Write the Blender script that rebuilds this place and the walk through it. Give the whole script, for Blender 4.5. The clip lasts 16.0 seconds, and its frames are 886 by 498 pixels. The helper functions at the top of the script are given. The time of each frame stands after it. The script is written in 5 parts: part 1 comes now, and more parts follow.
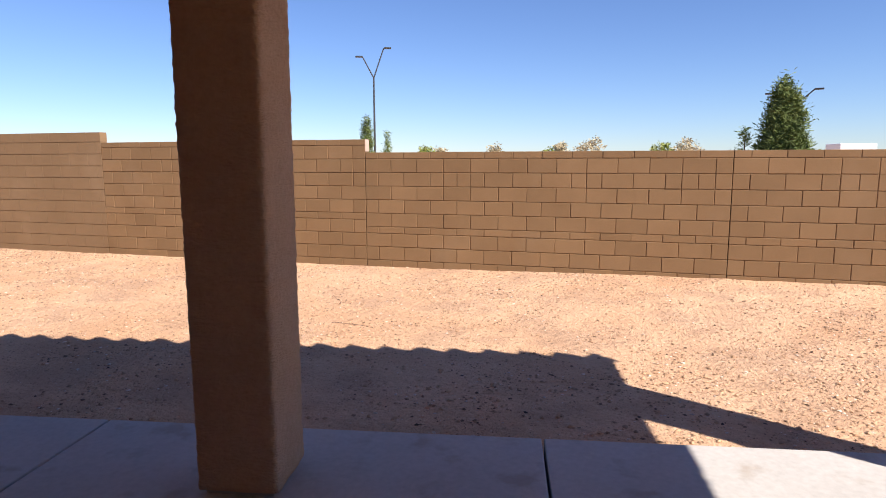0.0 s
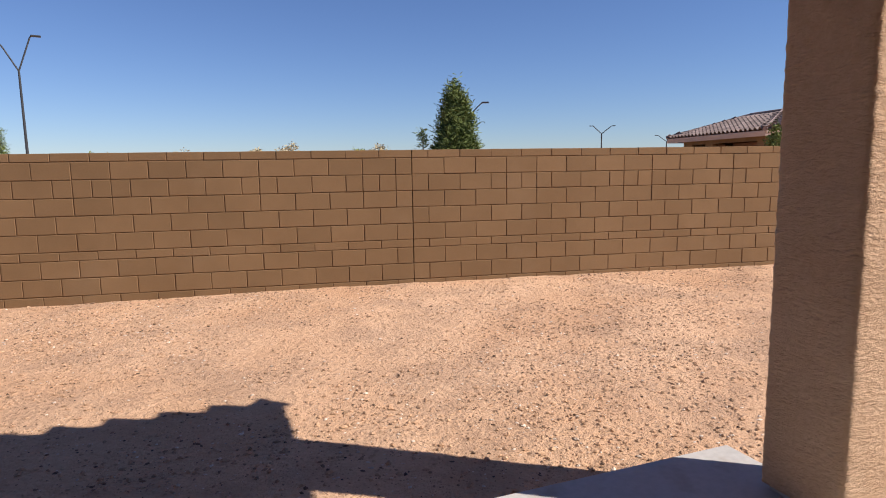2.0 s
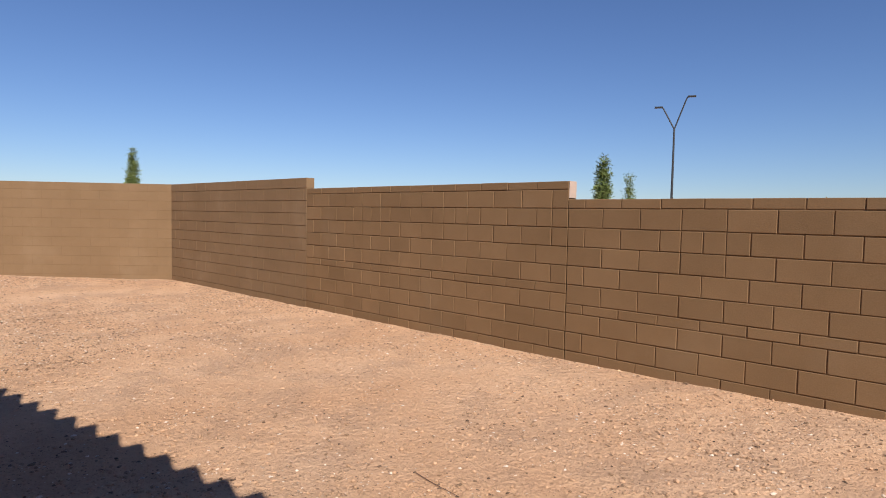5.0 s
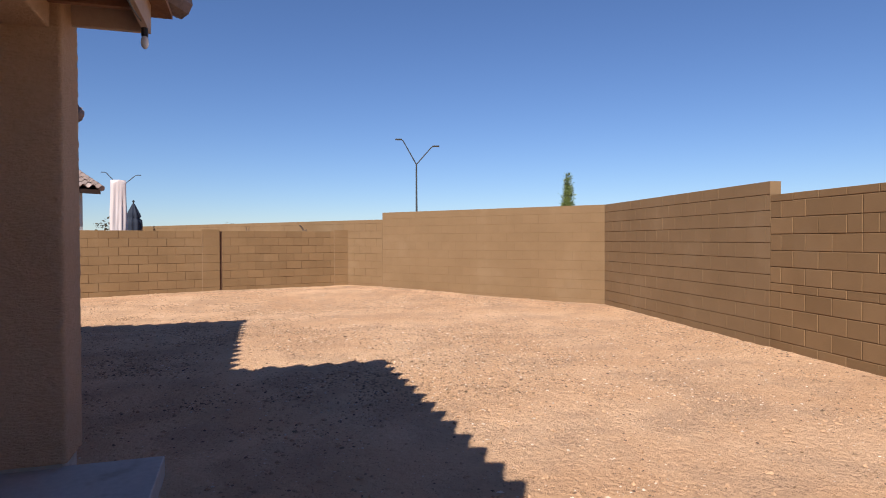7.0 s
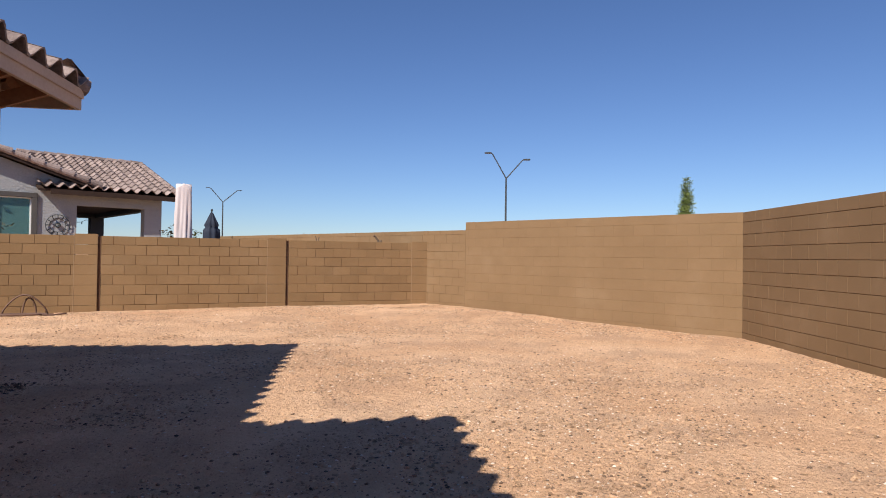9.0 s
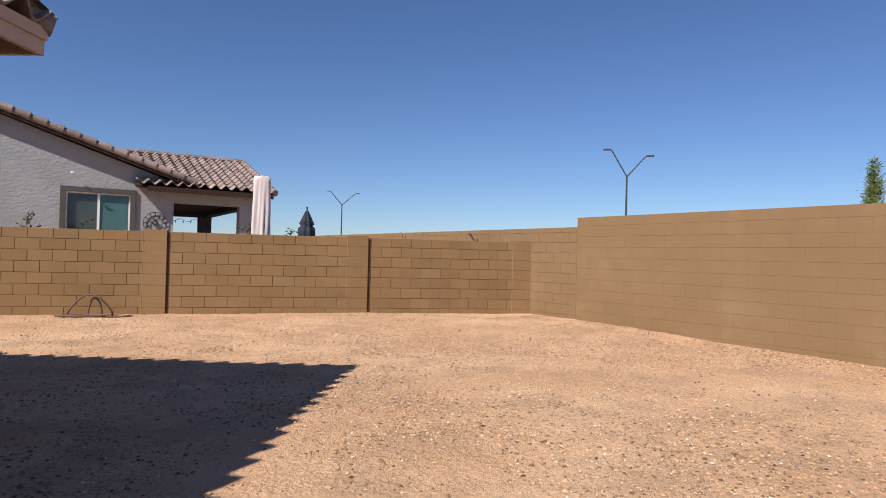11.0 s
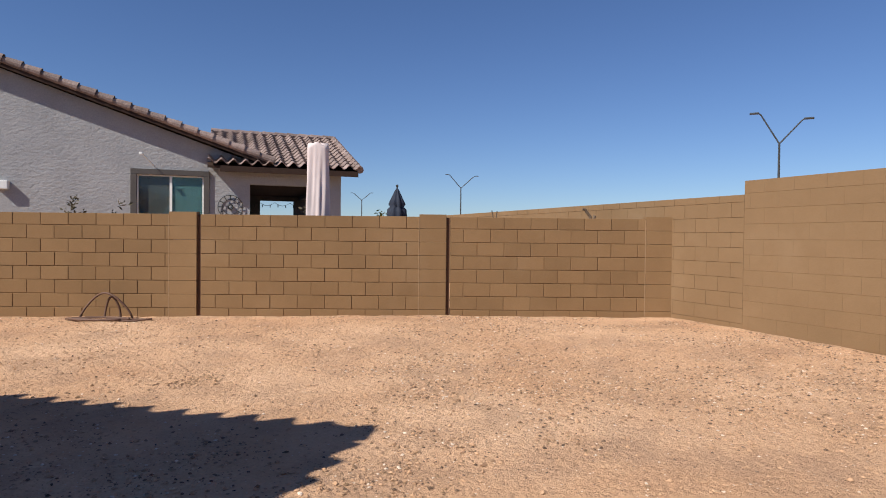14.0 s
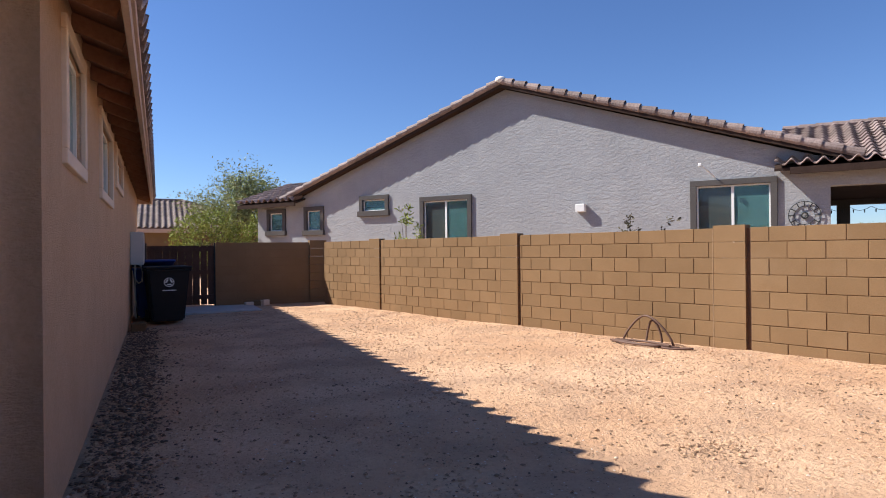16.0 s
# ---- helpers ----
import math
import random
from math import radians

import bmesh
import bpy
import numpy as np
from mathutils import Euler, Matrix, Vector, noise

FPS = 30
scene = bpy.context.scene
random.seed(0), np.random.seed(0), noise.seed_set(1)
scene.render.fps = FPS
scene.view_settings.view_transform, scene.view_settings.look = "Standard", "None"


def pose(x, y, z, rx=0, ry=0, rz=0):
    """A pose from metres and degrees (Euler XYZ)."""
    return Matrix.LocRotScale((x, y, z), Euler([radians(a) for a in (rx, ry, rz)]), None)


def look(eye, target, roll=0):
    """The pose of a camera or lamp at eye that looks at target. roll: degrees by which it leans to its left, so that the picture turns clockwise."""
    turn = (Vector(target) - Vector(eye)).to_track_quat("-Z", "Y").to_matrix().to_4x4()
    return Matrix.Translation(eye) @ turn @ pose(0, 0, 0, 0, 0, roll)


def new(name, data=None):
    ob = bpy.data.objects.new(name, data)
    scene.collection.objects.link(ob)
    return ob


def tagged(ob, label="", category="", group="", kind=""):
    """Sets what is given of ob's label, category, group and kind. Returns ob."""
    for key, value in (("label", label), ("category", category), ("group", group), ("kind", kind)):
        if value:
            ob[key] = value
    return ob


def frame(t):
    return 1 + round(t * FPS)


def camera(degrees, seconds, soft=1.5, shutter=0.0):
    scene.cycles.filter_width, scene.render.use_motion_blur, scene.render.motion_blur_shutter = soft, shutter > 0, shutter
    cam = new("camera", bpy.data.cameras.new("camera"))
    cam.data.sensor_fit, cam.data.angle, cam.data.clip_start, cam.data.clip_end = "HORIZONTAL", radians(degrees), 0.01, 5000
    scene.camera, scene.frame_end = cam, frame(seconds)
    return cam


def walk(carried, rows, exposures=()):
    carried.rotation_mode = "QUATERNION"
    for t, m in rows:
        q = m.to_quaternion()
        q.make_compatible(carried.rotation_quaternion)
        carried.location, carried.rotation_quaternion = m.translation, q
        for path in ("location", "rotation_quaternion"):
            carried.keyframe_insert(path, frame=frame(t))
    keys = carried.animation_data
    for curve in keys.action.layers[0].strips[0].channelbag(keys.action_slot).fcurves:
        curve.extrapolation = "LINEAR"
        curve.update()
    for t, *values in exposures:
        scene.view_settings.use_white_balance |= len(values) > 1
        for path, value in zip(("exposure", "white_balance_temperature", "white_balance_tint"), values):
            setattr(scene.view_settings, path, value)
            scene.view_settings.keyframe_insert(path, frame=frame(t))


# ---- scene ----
cam = camera(71.8, 16.0, soft=1.0)
PATH = [
    (0, (3.666, -8.616, 1.538), (3.124, -6.711, 1.255), -0.1),
    (0.5, (3.761, -8.409, 1.518), (3.601, -6.435, 1.237), -0.2),
    (0.7, (3.799, -8.309, 1.515), (3.768, -6.328, 1.242), 0.0),
    (1, (3.817, -8.145, 1.516), (3.946, -6.168, 1.242), -0.4),
    (1.5, (3.852, -7.816, 1.457), (4.165, -5.859, 1.19), -0.7),
    (2, (3.993, -7.586, 1.46), (4.369, -5.64, 1.194), -0.9),
    (2.5, (4.047, -7.29, 1.506), (4.363, -5.332, 1.249), -1.0),
    (3, (4.036, -6.919, 1.521), (4.158, -4.936, 1.288), -0.6),
    (3.5, (4.041, -6.543, 1.512), (3.866, -4.56, 1.314), -0.3),
    (4, (3.937, -6.216, 1.502), (3.379, -4.302, 1.342), 0.2),
    (4.5, (3.707, -5.919, 1.506), (2.729, -4.18, 1.376), 0.9),
    (5, (3.53, -5.657, 1.473), (2.157, -4.207, 1.365), 1.1),
    (5.2, (3.439, -5.575, 1.47), (1.934, -4.262, 1.366), 1.2),
    (7.5, (1.691, -5.133, 1.276), (-0.303, -4.985, 1.266), -0.4),
    (8.2, (0.939, -5.067, 1.248), (-1.06, -4.999, 1.251), 0.0),
    (10.3, (-1.259, -4.811, 1.239), (-3.248, -5.019, 1.279), 1.3),
    (10.5, (-1.489, -4.805, 1.217), (-3.472, -5.059, 1.253), 1.2),
    (11, (-2.026, -4.773, 1.217), (-3.99, -5.15, 1.244), 1.4),
    (11.5, (-2.569, -4.708, 1.23), (-4.508, -5.199, 1.243), 1.5),
    (12, (-3.069, -4.781, 1.237), (-4.99, -5.339, 1.244), 1.4),
    (12.5, (-3.605, -4.804, 1.227), (-5.514, -5.401, 1.226), 1.3),
    (13, (-4.133, -4.895, 1.226), (-6.034, -5.514, 1.217), 1.0),
    (13.5, (-4.648, -4.967, 1.232), (-6.537, -5.623, 1.21), 0.8),
    (14, (-5.142, -5.069, 1.244), (-6.992, -5.828, 1.209), 0.6),
    (14.5, (-5.607, -5.217, 1.252), (-7.363, -6.174, 1.211), 0.6),
    (15, (-6.02, -5.329, 1.249), (-7.556, -6.609, 1.211), 0.5),
    (15.5, (-6.317, -5.578, 1.267), (-7.441, -7.233, 1.241), 0.1),
    (16, (-6.423, -5.737, 1.317), (-6.996, -7.653, 1.322), -0.6),
]
walk(cam, [(t, look(eye, target, roll)) for t, eye, target, roll in PATH],
     exposures=[(0.0, 0.90, 6600, 15), (0.6, 0.57, 6600, 15), (1.4, 0.46, 6600, 15), (2.6, 0.38, 6600, 14), (4.0, 0.32, 6600, 13), (5.2, 0.27, 6600, 12), (7.3, 0.42, 6600, 11),
                (11.0, 0.35, 6600, 10), (14.5, 0.26, 6600, 10), (15.2, 0.36, 6500, 10), (16.0, 0.76, 6350, 10)])

# ---- light ----
SUN_EL, SUN_AZ = radians(42.7), math.atan2(0.9011, -0.4337)
sky_world = bpy.data.worlds.new("sky")
scene.world = sky_world
sky_world.use_nodes = True
wn = sky_world.node_tree
wn.nodes.clear()
w_out, w_bg, w_sky = wn.nodes.new("ShaderNodeOutputWorld"), wn.nodes.new("ShaderNodeBackground"), wn.nodes.new("ShaderNodeTexSky")
w_sky.sky_type, w_sky.sun_disc, w_sky.sun_elevation, w_sky.sun_rotation = "NISHITA", False, SUN_EL, SUN_AZ
w_sky.altitude, w_sky.air_density, w_sky.dust_density, w_sky.ozone_density = 350, 1.0, 0.0, 1.6
w_bg.inputs["Strength"].default_value = 0.064
w_hue = wn.nodes.new("ShaderNodeHueSaturation")
w_hue.inputs["Saturation"].default_value, w_hue.inputs["Hue"].default_value = 1.02, 0.5
wn.links.new(w_sky.outputs[0], w_hue.inputs["Color"])
w_tint = wn.nodes.new("ShaderNodeMixRGB")
w_tint.blend_type = "MULTIPLY"
w_tint.inputs[0].default_value, w_tint.inputs[2].default_value = 1.0, (0.74, 0.91, 1.26, 1)
wn.links.new(w_hue.outputs[0], w_tint.inputs[1])
wn.links.new(w_tint.outputs[0], w_bg.inputs[0])
wn.links.new(w_bg.outputs[0], w_out.inputs[0])

sun_data = bpy.data.lights.new("sun", "SUN")
sun_data.energy, sun_data.angle, sun_data.color = 5.0, radians(0.53), (1.0, 0.95, 0.87)
sun = new("sun", sun_data)
sun_way = Vector((-0.9011 * math.cos(SUN_EL), 0.4337 * math.cos(SUN_EL), -math.sin(SUN_EL)))
sun.matrix_world = look((20, -20, 30), Vector((20, -20, 30)) + sun_way)


# ---- materials ----
def mat(name, a, b, rough=0.85, fine=60.0, coarse=1.5, bump=0.3, depth=0.01, metal=0.0, piece=0.0, island=0.0, spec=0.35, stain=None, bump_scale=None, warp=0.0):
    """Two colours mixed by fine and coarse noise, with fine relief. piece/island: how much one piece differs from the next."""
    m = bpy.data.materials.new(name)
    m.use_nodes = True
    nt = m.node_tree
    p = nt.nodes["Principled BSDF"]
    L = nt.links.new
    co = nt.nodes.new("ShaderNodeTexCoord")
    n1, n2 = nt.nodes.new("ShaderNodeTexNoise"), nt.nodes.new("ShaderNodeTexNoise")
    for n, s, d in ((n1, fine, 6), (n2, coarse, 4)):
        n.inputs["Scale"].default_value, n.inputs["Detail"].default_value = s, d
        n.inputs["Roughness"].default_value = 0.62
    geo = nt.nodes.new("ShaderNodeNewGeometry")
    L(geo.outputs["Position"], n1.inputs["Vector"])
    L(geo.outputs["Position"], n2.inputs["Vector"])
    add = nt.nodes.new("ShaderNodeMath")
    add.operation = "MULTIPLY_ADD"
    add.inputs[1].default_value = 0.55
    half = nt.nodes.new("ShaderNodeMath")
    half.operation = "MULTIPLY"
    half.inputs[1].default_value = 0.45
    L(n2.outputs["Fac"], half.inputs[0])
    L(n1.outputs["Fac"], add.inputs[0])
    L(half.outputs[0], add.inputs[2])
    ramp = nt.nodes.new("ShaderNodeValToRGB")
    ramp.color_ramp.elements[0].position, ramp.color_ramp.elements[1].position = 0.34, 0.66
    ramp.color_ramp.elements[0].color, ramp.color_ramp.elements[1].color = (*a, 1), (*b, 1)
    L(add.outputs[0], ramp.inputs[0])
    colour = ramp.outputs[0]
    if piece or island:
        src = nt.nodes.new("ShaderNodeObjectInfo").outputs["Random"] if piece else geo.outputs["Random Per Island"]
        span = nt.nodes.new("ShaderNodeMapRange")
        k = piece or island
        span.inputs["To Min"].default_value, span.inputs["To Max"].default_value = 1 - k, 1 + k
        L(src, span.inputs["Value"])
        hsv = nt.nodes.new("ShaderNodeHueSaturation")
        L(span.outputs[0], hsv.inputs["Value"])
        L(colour, hsv.inputs["Color"])
        colour = hsv.outputs[0]
    if stain:
        n3 = nt.nodes.new("ShaderNodeTexNoise")
        n3.inputs["Scale"].default_value, n3.inputs["Detail"].default_value = stain[1], 5
        L(geo.outputs["Position"], n3.inputs["Vector"])
        r3 = nt.nodes.new("ShaderNodeMapRange")
        r3.inputs["From Min"].default_value, r3.inputs["From Max"].default_value = stain[2], stain[2] + 0.12
        r3.inputs["To Max"].default_value = stain[3]
        L(n3.outputs["Fac"], r3.inputs["Value"])
        mix = nt.nodes.new("ShaderNodeMixRGB")
        mix.inputs[2].default_value = (*stain[0], 1)
        L(r3.outputs[0], mix.inputs[0])
        L(colour, mix.inputs[1])
        colour = mix.outputs[0]
    L(colour, p.inputs["Base Color"])
    p.inputs["Roughness"].default_value, p.inputs["Metallic"].default_value = rough, metal
    p.inputs["Specular IOR Level"].default_value = spec
    if bump:
        bn = nt.nodes.new("ShaderNodeBump")
        bn.inputs["Strength"].default_value, bn.inputs["Distance"].default_value = bump, depth
        hsrc = n1
        if bump_scale:
            hsrc = nt.nodes.new("ShaderNodeTexNoise")
            hsrc.inputs["Scale"].default_value, hsrc.inputs["Detail"].default_value, hsrc.inputs["Roughness"].default_value = bump_scale, 7, 0.66
            if warp:
                mp = nt.nodes.new("ShaderNodeMapping")
                mp.inputs["Scale"].default_value = (1, 1, warp)
                L(geo.outputs["Position"], mp.inputs["Vector"])
                L(mp.outputs[0], hsrc.inputs["Vector"])
            else:
                L(geo.outputs["Position"], hsrc.inputs["Vector"])
        L(hsrc.outputs["Fac"], bn.inputs["Height"])
        L(bn.outputs[0], p.inputs["Normal"])
    return m


def dirt(name):
    """Compacted tan dirt: sandy and reddish areas, gravelly drifts and small chips of stone with relief."""
    m = bpy.data.materials.new(name)
    m.use_nodes = True
    nt = m.node_tree
    p = nt.nodes["Principled BSDF"]
    L = nt.links.new
    pos = nt.nodes.new("ShaderNodeNewGeometry").outputs["Position"]

    def noise_tex(scale, detail=4, rough=0.6):
        n = nt.nodes.new("ShaderNodeTexNoise")
        n.inputs["Scale"].default_value, n.inputs["Detail"].default_value, n.inputs["Roughness"].default_value = scale, detail, rough
        L(pos, n.inputs["Vector"])
        return n.outputs["Fac"]

    def span(value, lo, hi, a=0.0, b=1.0):
        r = nt.nodes.new("ShaderNodeMapRange")
        for k, v in (("From Min", lo), ("From Max", hi), ("To Min", a), ("To Max", b)):
            r.inputs[k].default_value = v
        L(value, r.inputs["Value"])
        return r.outputs[0]

    def calc(op, a, b):
        c = nt.nodes.new("ShaderNodeMath")
        c.operation = op
        for i, v in enumerate((a, b)):
            if isinstance(v, float):
                c.inputs[i].default_value = v
            else:
                L(v, c.inputs[i])
        return c.outputs[0]

    def blend(fac, a, b):
        c = nt.nodes.new("ShaderNodeMixRGB")
        L(fac, c.inputs[0])
        for i, v in ((1, a), (2, b)):
            if isinstance(v, tuple):
                c.inputs[i].default_value = (*v, 1)
            else:
                L(v, c.inputs[i])
        return c.outputs[0]

    colour = blend(span(noise_tex(0.55, 5), 0.36, 0.64), (0.590, 0.352, 0.207), (0.720, 0.468, 0.298))
    colour = blend(span(noise_tex(30.0, 6, 0.7), 0.38, 0.72, 0.0, 0.45), colour, (0.45, 0.272, 0.162))
    drift = span(noise_tex(1.15, 6, 0.62), 0.47, 0.62)
    colour = blend(calc("MULTIPLY", drift, 0.48), colour, (0.39, 0.250, 0.165))
    relief = calc("MULTIPLY", noise_tex(17.0, 7, 0.66), 1.0)
    for scale, dark, pale, size in ((62.0, 0.84, 0.985, 0.40), (34.0, 0.92, 0.99, 0.34)):
        cell = nt.nodes.new("ShaderNodeTexVoronoi")
        cell.inputs["Scale"].default_value = scale
        L(pos, cell.inputs["Vector"])
        pick = nt.nodes.new("ShaderNodeSeparateColor")
        L(cell.outputs["Color"], pick.inputs[0])
        body = span(cell.outputs["Distance"], size, size - 0.12)
        share = calc("MULTIPLY", body, span(drift, 0.0, 1.0, 0.2, 1.0))
        is_dark = calc("MULTIPLY", calc("GREATER_THAN", pick.outputs[0], dark), share)
        is_pale = calc("MULTIPLY", calc("GREATER_THAN", pick.outputs[0], pale), body)
        colour = blend(calc("MULTIPLY", is_dark, 0.85), colour, (0.27, 0.165, 0.102))
        colour = blend(calc("MULTIPLY", is_pale, 0.9), colour, (0.70, 0.56, 0.43))
        relief = calc("ADD", relief, calc("MULTIPLY", is_dark, 0.35))
    L(colour, p.inputs["Base Color"])
    p.inputs["Roughness"].default_value, p.inputs["Specular IOR Level"].default_value = 0.97, 0.1
    bn = nt.nodes.new("ShaderNodeBump")
    bn.inputs["Strength"].default_value, bn.inputs["Distance"].default_value = 0.85, 0.05
    L(relief, bn.inputs["Height"])
    L(bn.outputs[0], p.inputs["Normal"])
    return m


M_BLOCK = mat("concrete_block", (0.188, 0.113, 0.056), (0.250, 0.156, 0.081), 0.95, 90, 1.1, 0.45, 0.005, piece=0.075, spec=0.15, stain=((0.27, 0.19, 0.118), 1.3, 0.58, 0.16))
M_BLOCKP = mat("smooth_block", (0.192, 0.120, 0.063), (0.242, 0.156, 0.086), 0.95, 90, 1.1, 0.4, 0.004, piece=0.02, spec=0.15, stain=((0.27, 0.19, 0.118), 1.1, 0.58, 0.18))
M_MORTAR = mat("mortar", (0.145, 0.085, 0.043), (0.195, 0.118, 0.062), 0.95, 60, 2, 0.3, 0.004, spec=0.1)
M_SUNLIT_EDGE = mat("sunlit_edge", (0.25, 0.165, 0.095), (0.32, 0.215, 0.13), 0.9, 60, 2, 0.3, 0.004, spec=0.1)
M_DIRT = dirt("bare_dirt")
M_PEBBLE = mat("pebbles", (0.25, 0.150, 0.090), (0.52, 0.335, 0.205), 0.9, 30, 9, 0.3, 0.004, island=0.45, spec=0.2)
M_DKPEB = mat("dark_pebbles", (0.11, 0.07, 0.047), (0.20, 0.128, 0.086), 0.9, 30, 9, 0.3, 0.004, island=0.4, spec=0.2)
M_CLOD = mat("dirt_clods", (0.42, 0.252, 0.148), (0.58, 0.372, 0.230), 0.97, 40, 0.5, 0.5, 0.006, island=0.2, spec=0.1)
M_PALE = mat("pale_pebbles", (0.60, 0.46, 0.35), (0.74, 0.62, 0.50), 0.9, 30, 9, 0.3, 0.004, island=0.2, spec=0.2)
M_SLAB = mat("concrete_slab", (0.41, 0.39, 0.36), (0.52, 0.495, 0.46), 0.85, 28, 1.6, 0.15, 0.003, spec=0.3, stain=((0.33, 0.27, 0.21), 5.0, 0.58, 0.55))
M_STUCCO = mat("tan_stucco", (0.57, 0.375, 0.235), (0.685, 0.475, 0.315), 0.92, 38, 2.2, 1.0, 0.026, spec=0.15, bump_scale=30, warp=2.4)
M_TRIM = mat("pale_trim", (0.62, 0.50, 0.40), (0.70, 0.58, 0.47), 0.85, 40, 2, 0.3, 0.004, spec=0.2)
M_WOOD = mat("brown_eave_wood", (0.20, 0.095, 0.055), (0.30, 0.155, 0.09), 0.8, 30, 3, 0.3, 0.004, spec=0.25)
M_FASCIA = mat("tan_fascia", (0.44, 0.33, 0.26), (0.52, 0.40, 0.32), 0.8, 30, 3, 0.2, 0.003, spec=0.25)
M_TILE = mat("roof_tile", (0.135, 0.095, 0.083), (0.37, 0.285, 0.255), 0.66, 25, 1.3, 0.4, 0.006, piece=0.22, spec=0.25)
M_TILEJ = mat("roof_tile_far", (0.125, 0.088, 0.076), (0.34, 0.26, 0.232), 0.66, 25, 1.3, 0.4, 0.006, island=0.22, spec=0.25)
M_NSTUCCO = mat("grey_stucco", (0.288, 0.290, 0.298), (0.378, 0.378, 0.385), 0.93, 30, 1.2, 0.9, 0.024, spec=0.12, bump_scale=9, warp=1.7)
M_NTRIM = mat("grey_trim_and_patio_shade", (0.075, 0.069, 0.066), (0.115, 0.106, 0.10), 0.95, 40, 2, 0.3, 0.004, spec=0.08)
M_NFASCIA = mat("dark_fascia_and_patio_shade", (0.036, 0.023, 0.018), (0.06, 0.039, 0.031), 0.92, 30, 2, 0.2, 0.003, spec=0.08)
M_WHITE = mat("white_paint", (0.72, 0.72, 0.70), (0.80, 0.80, 0.78), 0.5, 30, 2, 0.1, 0.002)
M_DARK = mat("dark_metal", (0.025, 0.028, 0.03), (0.045, 0.048, 0.05), 0.55, 30, 2, 0.1, 0.002, metal=0.3)
M_POLE = mat("galvanised_pole", (0.022, 0.026, 0.03), (0.045, 0.05, 0.055), 0.6, 20, 2, 0.1, 0.002)
M_SLOT = mat("dark_joint", (0.10, 0.052, 0.030), (0.15, 0.08, 0.046), 0.9, 30, 2, 0.2, 0.004)
M_CLOTH = mat("pale_cloth", (0.56, 0.47, 0.46), (0.66, 0.57, 0.56), 0.9, 60, 3, 0.2, 0.004)
M_NAVY = mat("navy_canvas", (0.012, 0.018, 0.035), (0.025, 0.033, 0.055), 0.8, 40, 3, 0.2, 0.003)
M_BINB = mat("black_plastic", (0.006, 0.006, 0.007), (0.010, 0.010, 0.012), 0.75, 40, 3, 0.1, 0.002)
M_BINBL = mat("blue_plastic", (0.012, 0.035, 0.17), (0.02, 0.05, 0.23), 0.45, 40, 3, 0.1, 0.002)
M_GREYBOX = mat("grey_enamel", (0.42, 0.42, 0.41), (0.50, 0.50, 0.49), 0.45, 40, 3, 0.05, 0.002)
M_GATE = mat("dark_gate_wood", (0.045, 0.022, 0.016), (0.085, 0.045, 0.032), 0.75, 30, 3, 0.3, 0.003)
M_HOSE = mat("brown_hose", (0.10, 0.055, 0.04), (0.16, 0.09, 0.065), 0.6, 40, 3, 0.1, 0.002)
M_PINE = mat("pine_needles", (0.085, 0.12, 0.033), (0.22, 0.265, 0.08), 0.8, 9, 1.5, 0, island=0.35, spec=0.2)
M_LEAF = mat("tree_leaves", (0.17, 0.21, 0.045), (0.32, 0.35, 0.09), 0.8, 9, 1.0, 0, island=0.35, spec=0.2)
M_OLIVE = mat("grey_green_leaves", (0.20, 0.23, 0.10), (0.36, 0.39, 0.20), 0.8, 9, 1.0, 0, island=0.35, spec=0.2)
M_ROSE = mat("dark_rose_leaves", (0.045, 0.038, 0.025), (0.12, 0.10, 0.06), 0.8, 9, 1.0, 0, island=0.35, spec=0.2)
M_DRY = mat("dry_brush", (0.36, 0.31, 0.19), (0.52, 0.46, 0.31), 0.9, 9, 1.0, 0, island=0.3, spec=0.1)
M_BARK = mat("bark", (0.09, 0.06, 0.04), (0.17, 0.12, 0.085), 0.9, 40, 5, 0.5, 0.01)
M_BLIND = mat("window_blind", (0.16, 0.20, 0.185), (0.22, 0.26, 0.24), 0.7, 10, 2, 0)
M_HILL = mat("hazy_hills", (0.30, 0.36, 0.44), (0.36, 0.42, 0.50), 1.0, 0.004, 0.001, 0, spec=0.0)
M_BULB = mat("bulb_glass", (0.75, 0.75, 0.72), (0.82, 0.82, 0.80), 0.1, 30, 3, 0)

m_glass = bpy.data.materials.new("window_glass")
m_glass.use_nodes = True
gp = m_glass.node_tree.nodes["Principled BSDF"]
gp.inputs["Base Color"].default_value, gp.inputs["Roughness"].default_value = (0.22, 0.46, 0.46, 1), 0.03
gp.inputs["Transmission Weight"].default_value, gp.inputs["IOR"].default_value = 0.75, 1.45


m_glass_grey = m_glass.copy()
m_glass_grey.name = "grey_window_glass"
m_glass_grey.node_tree.nodes["Principled BSDF"].inputs["Base Color"].default_value = (0.20, 0.25, 0.25, 1)


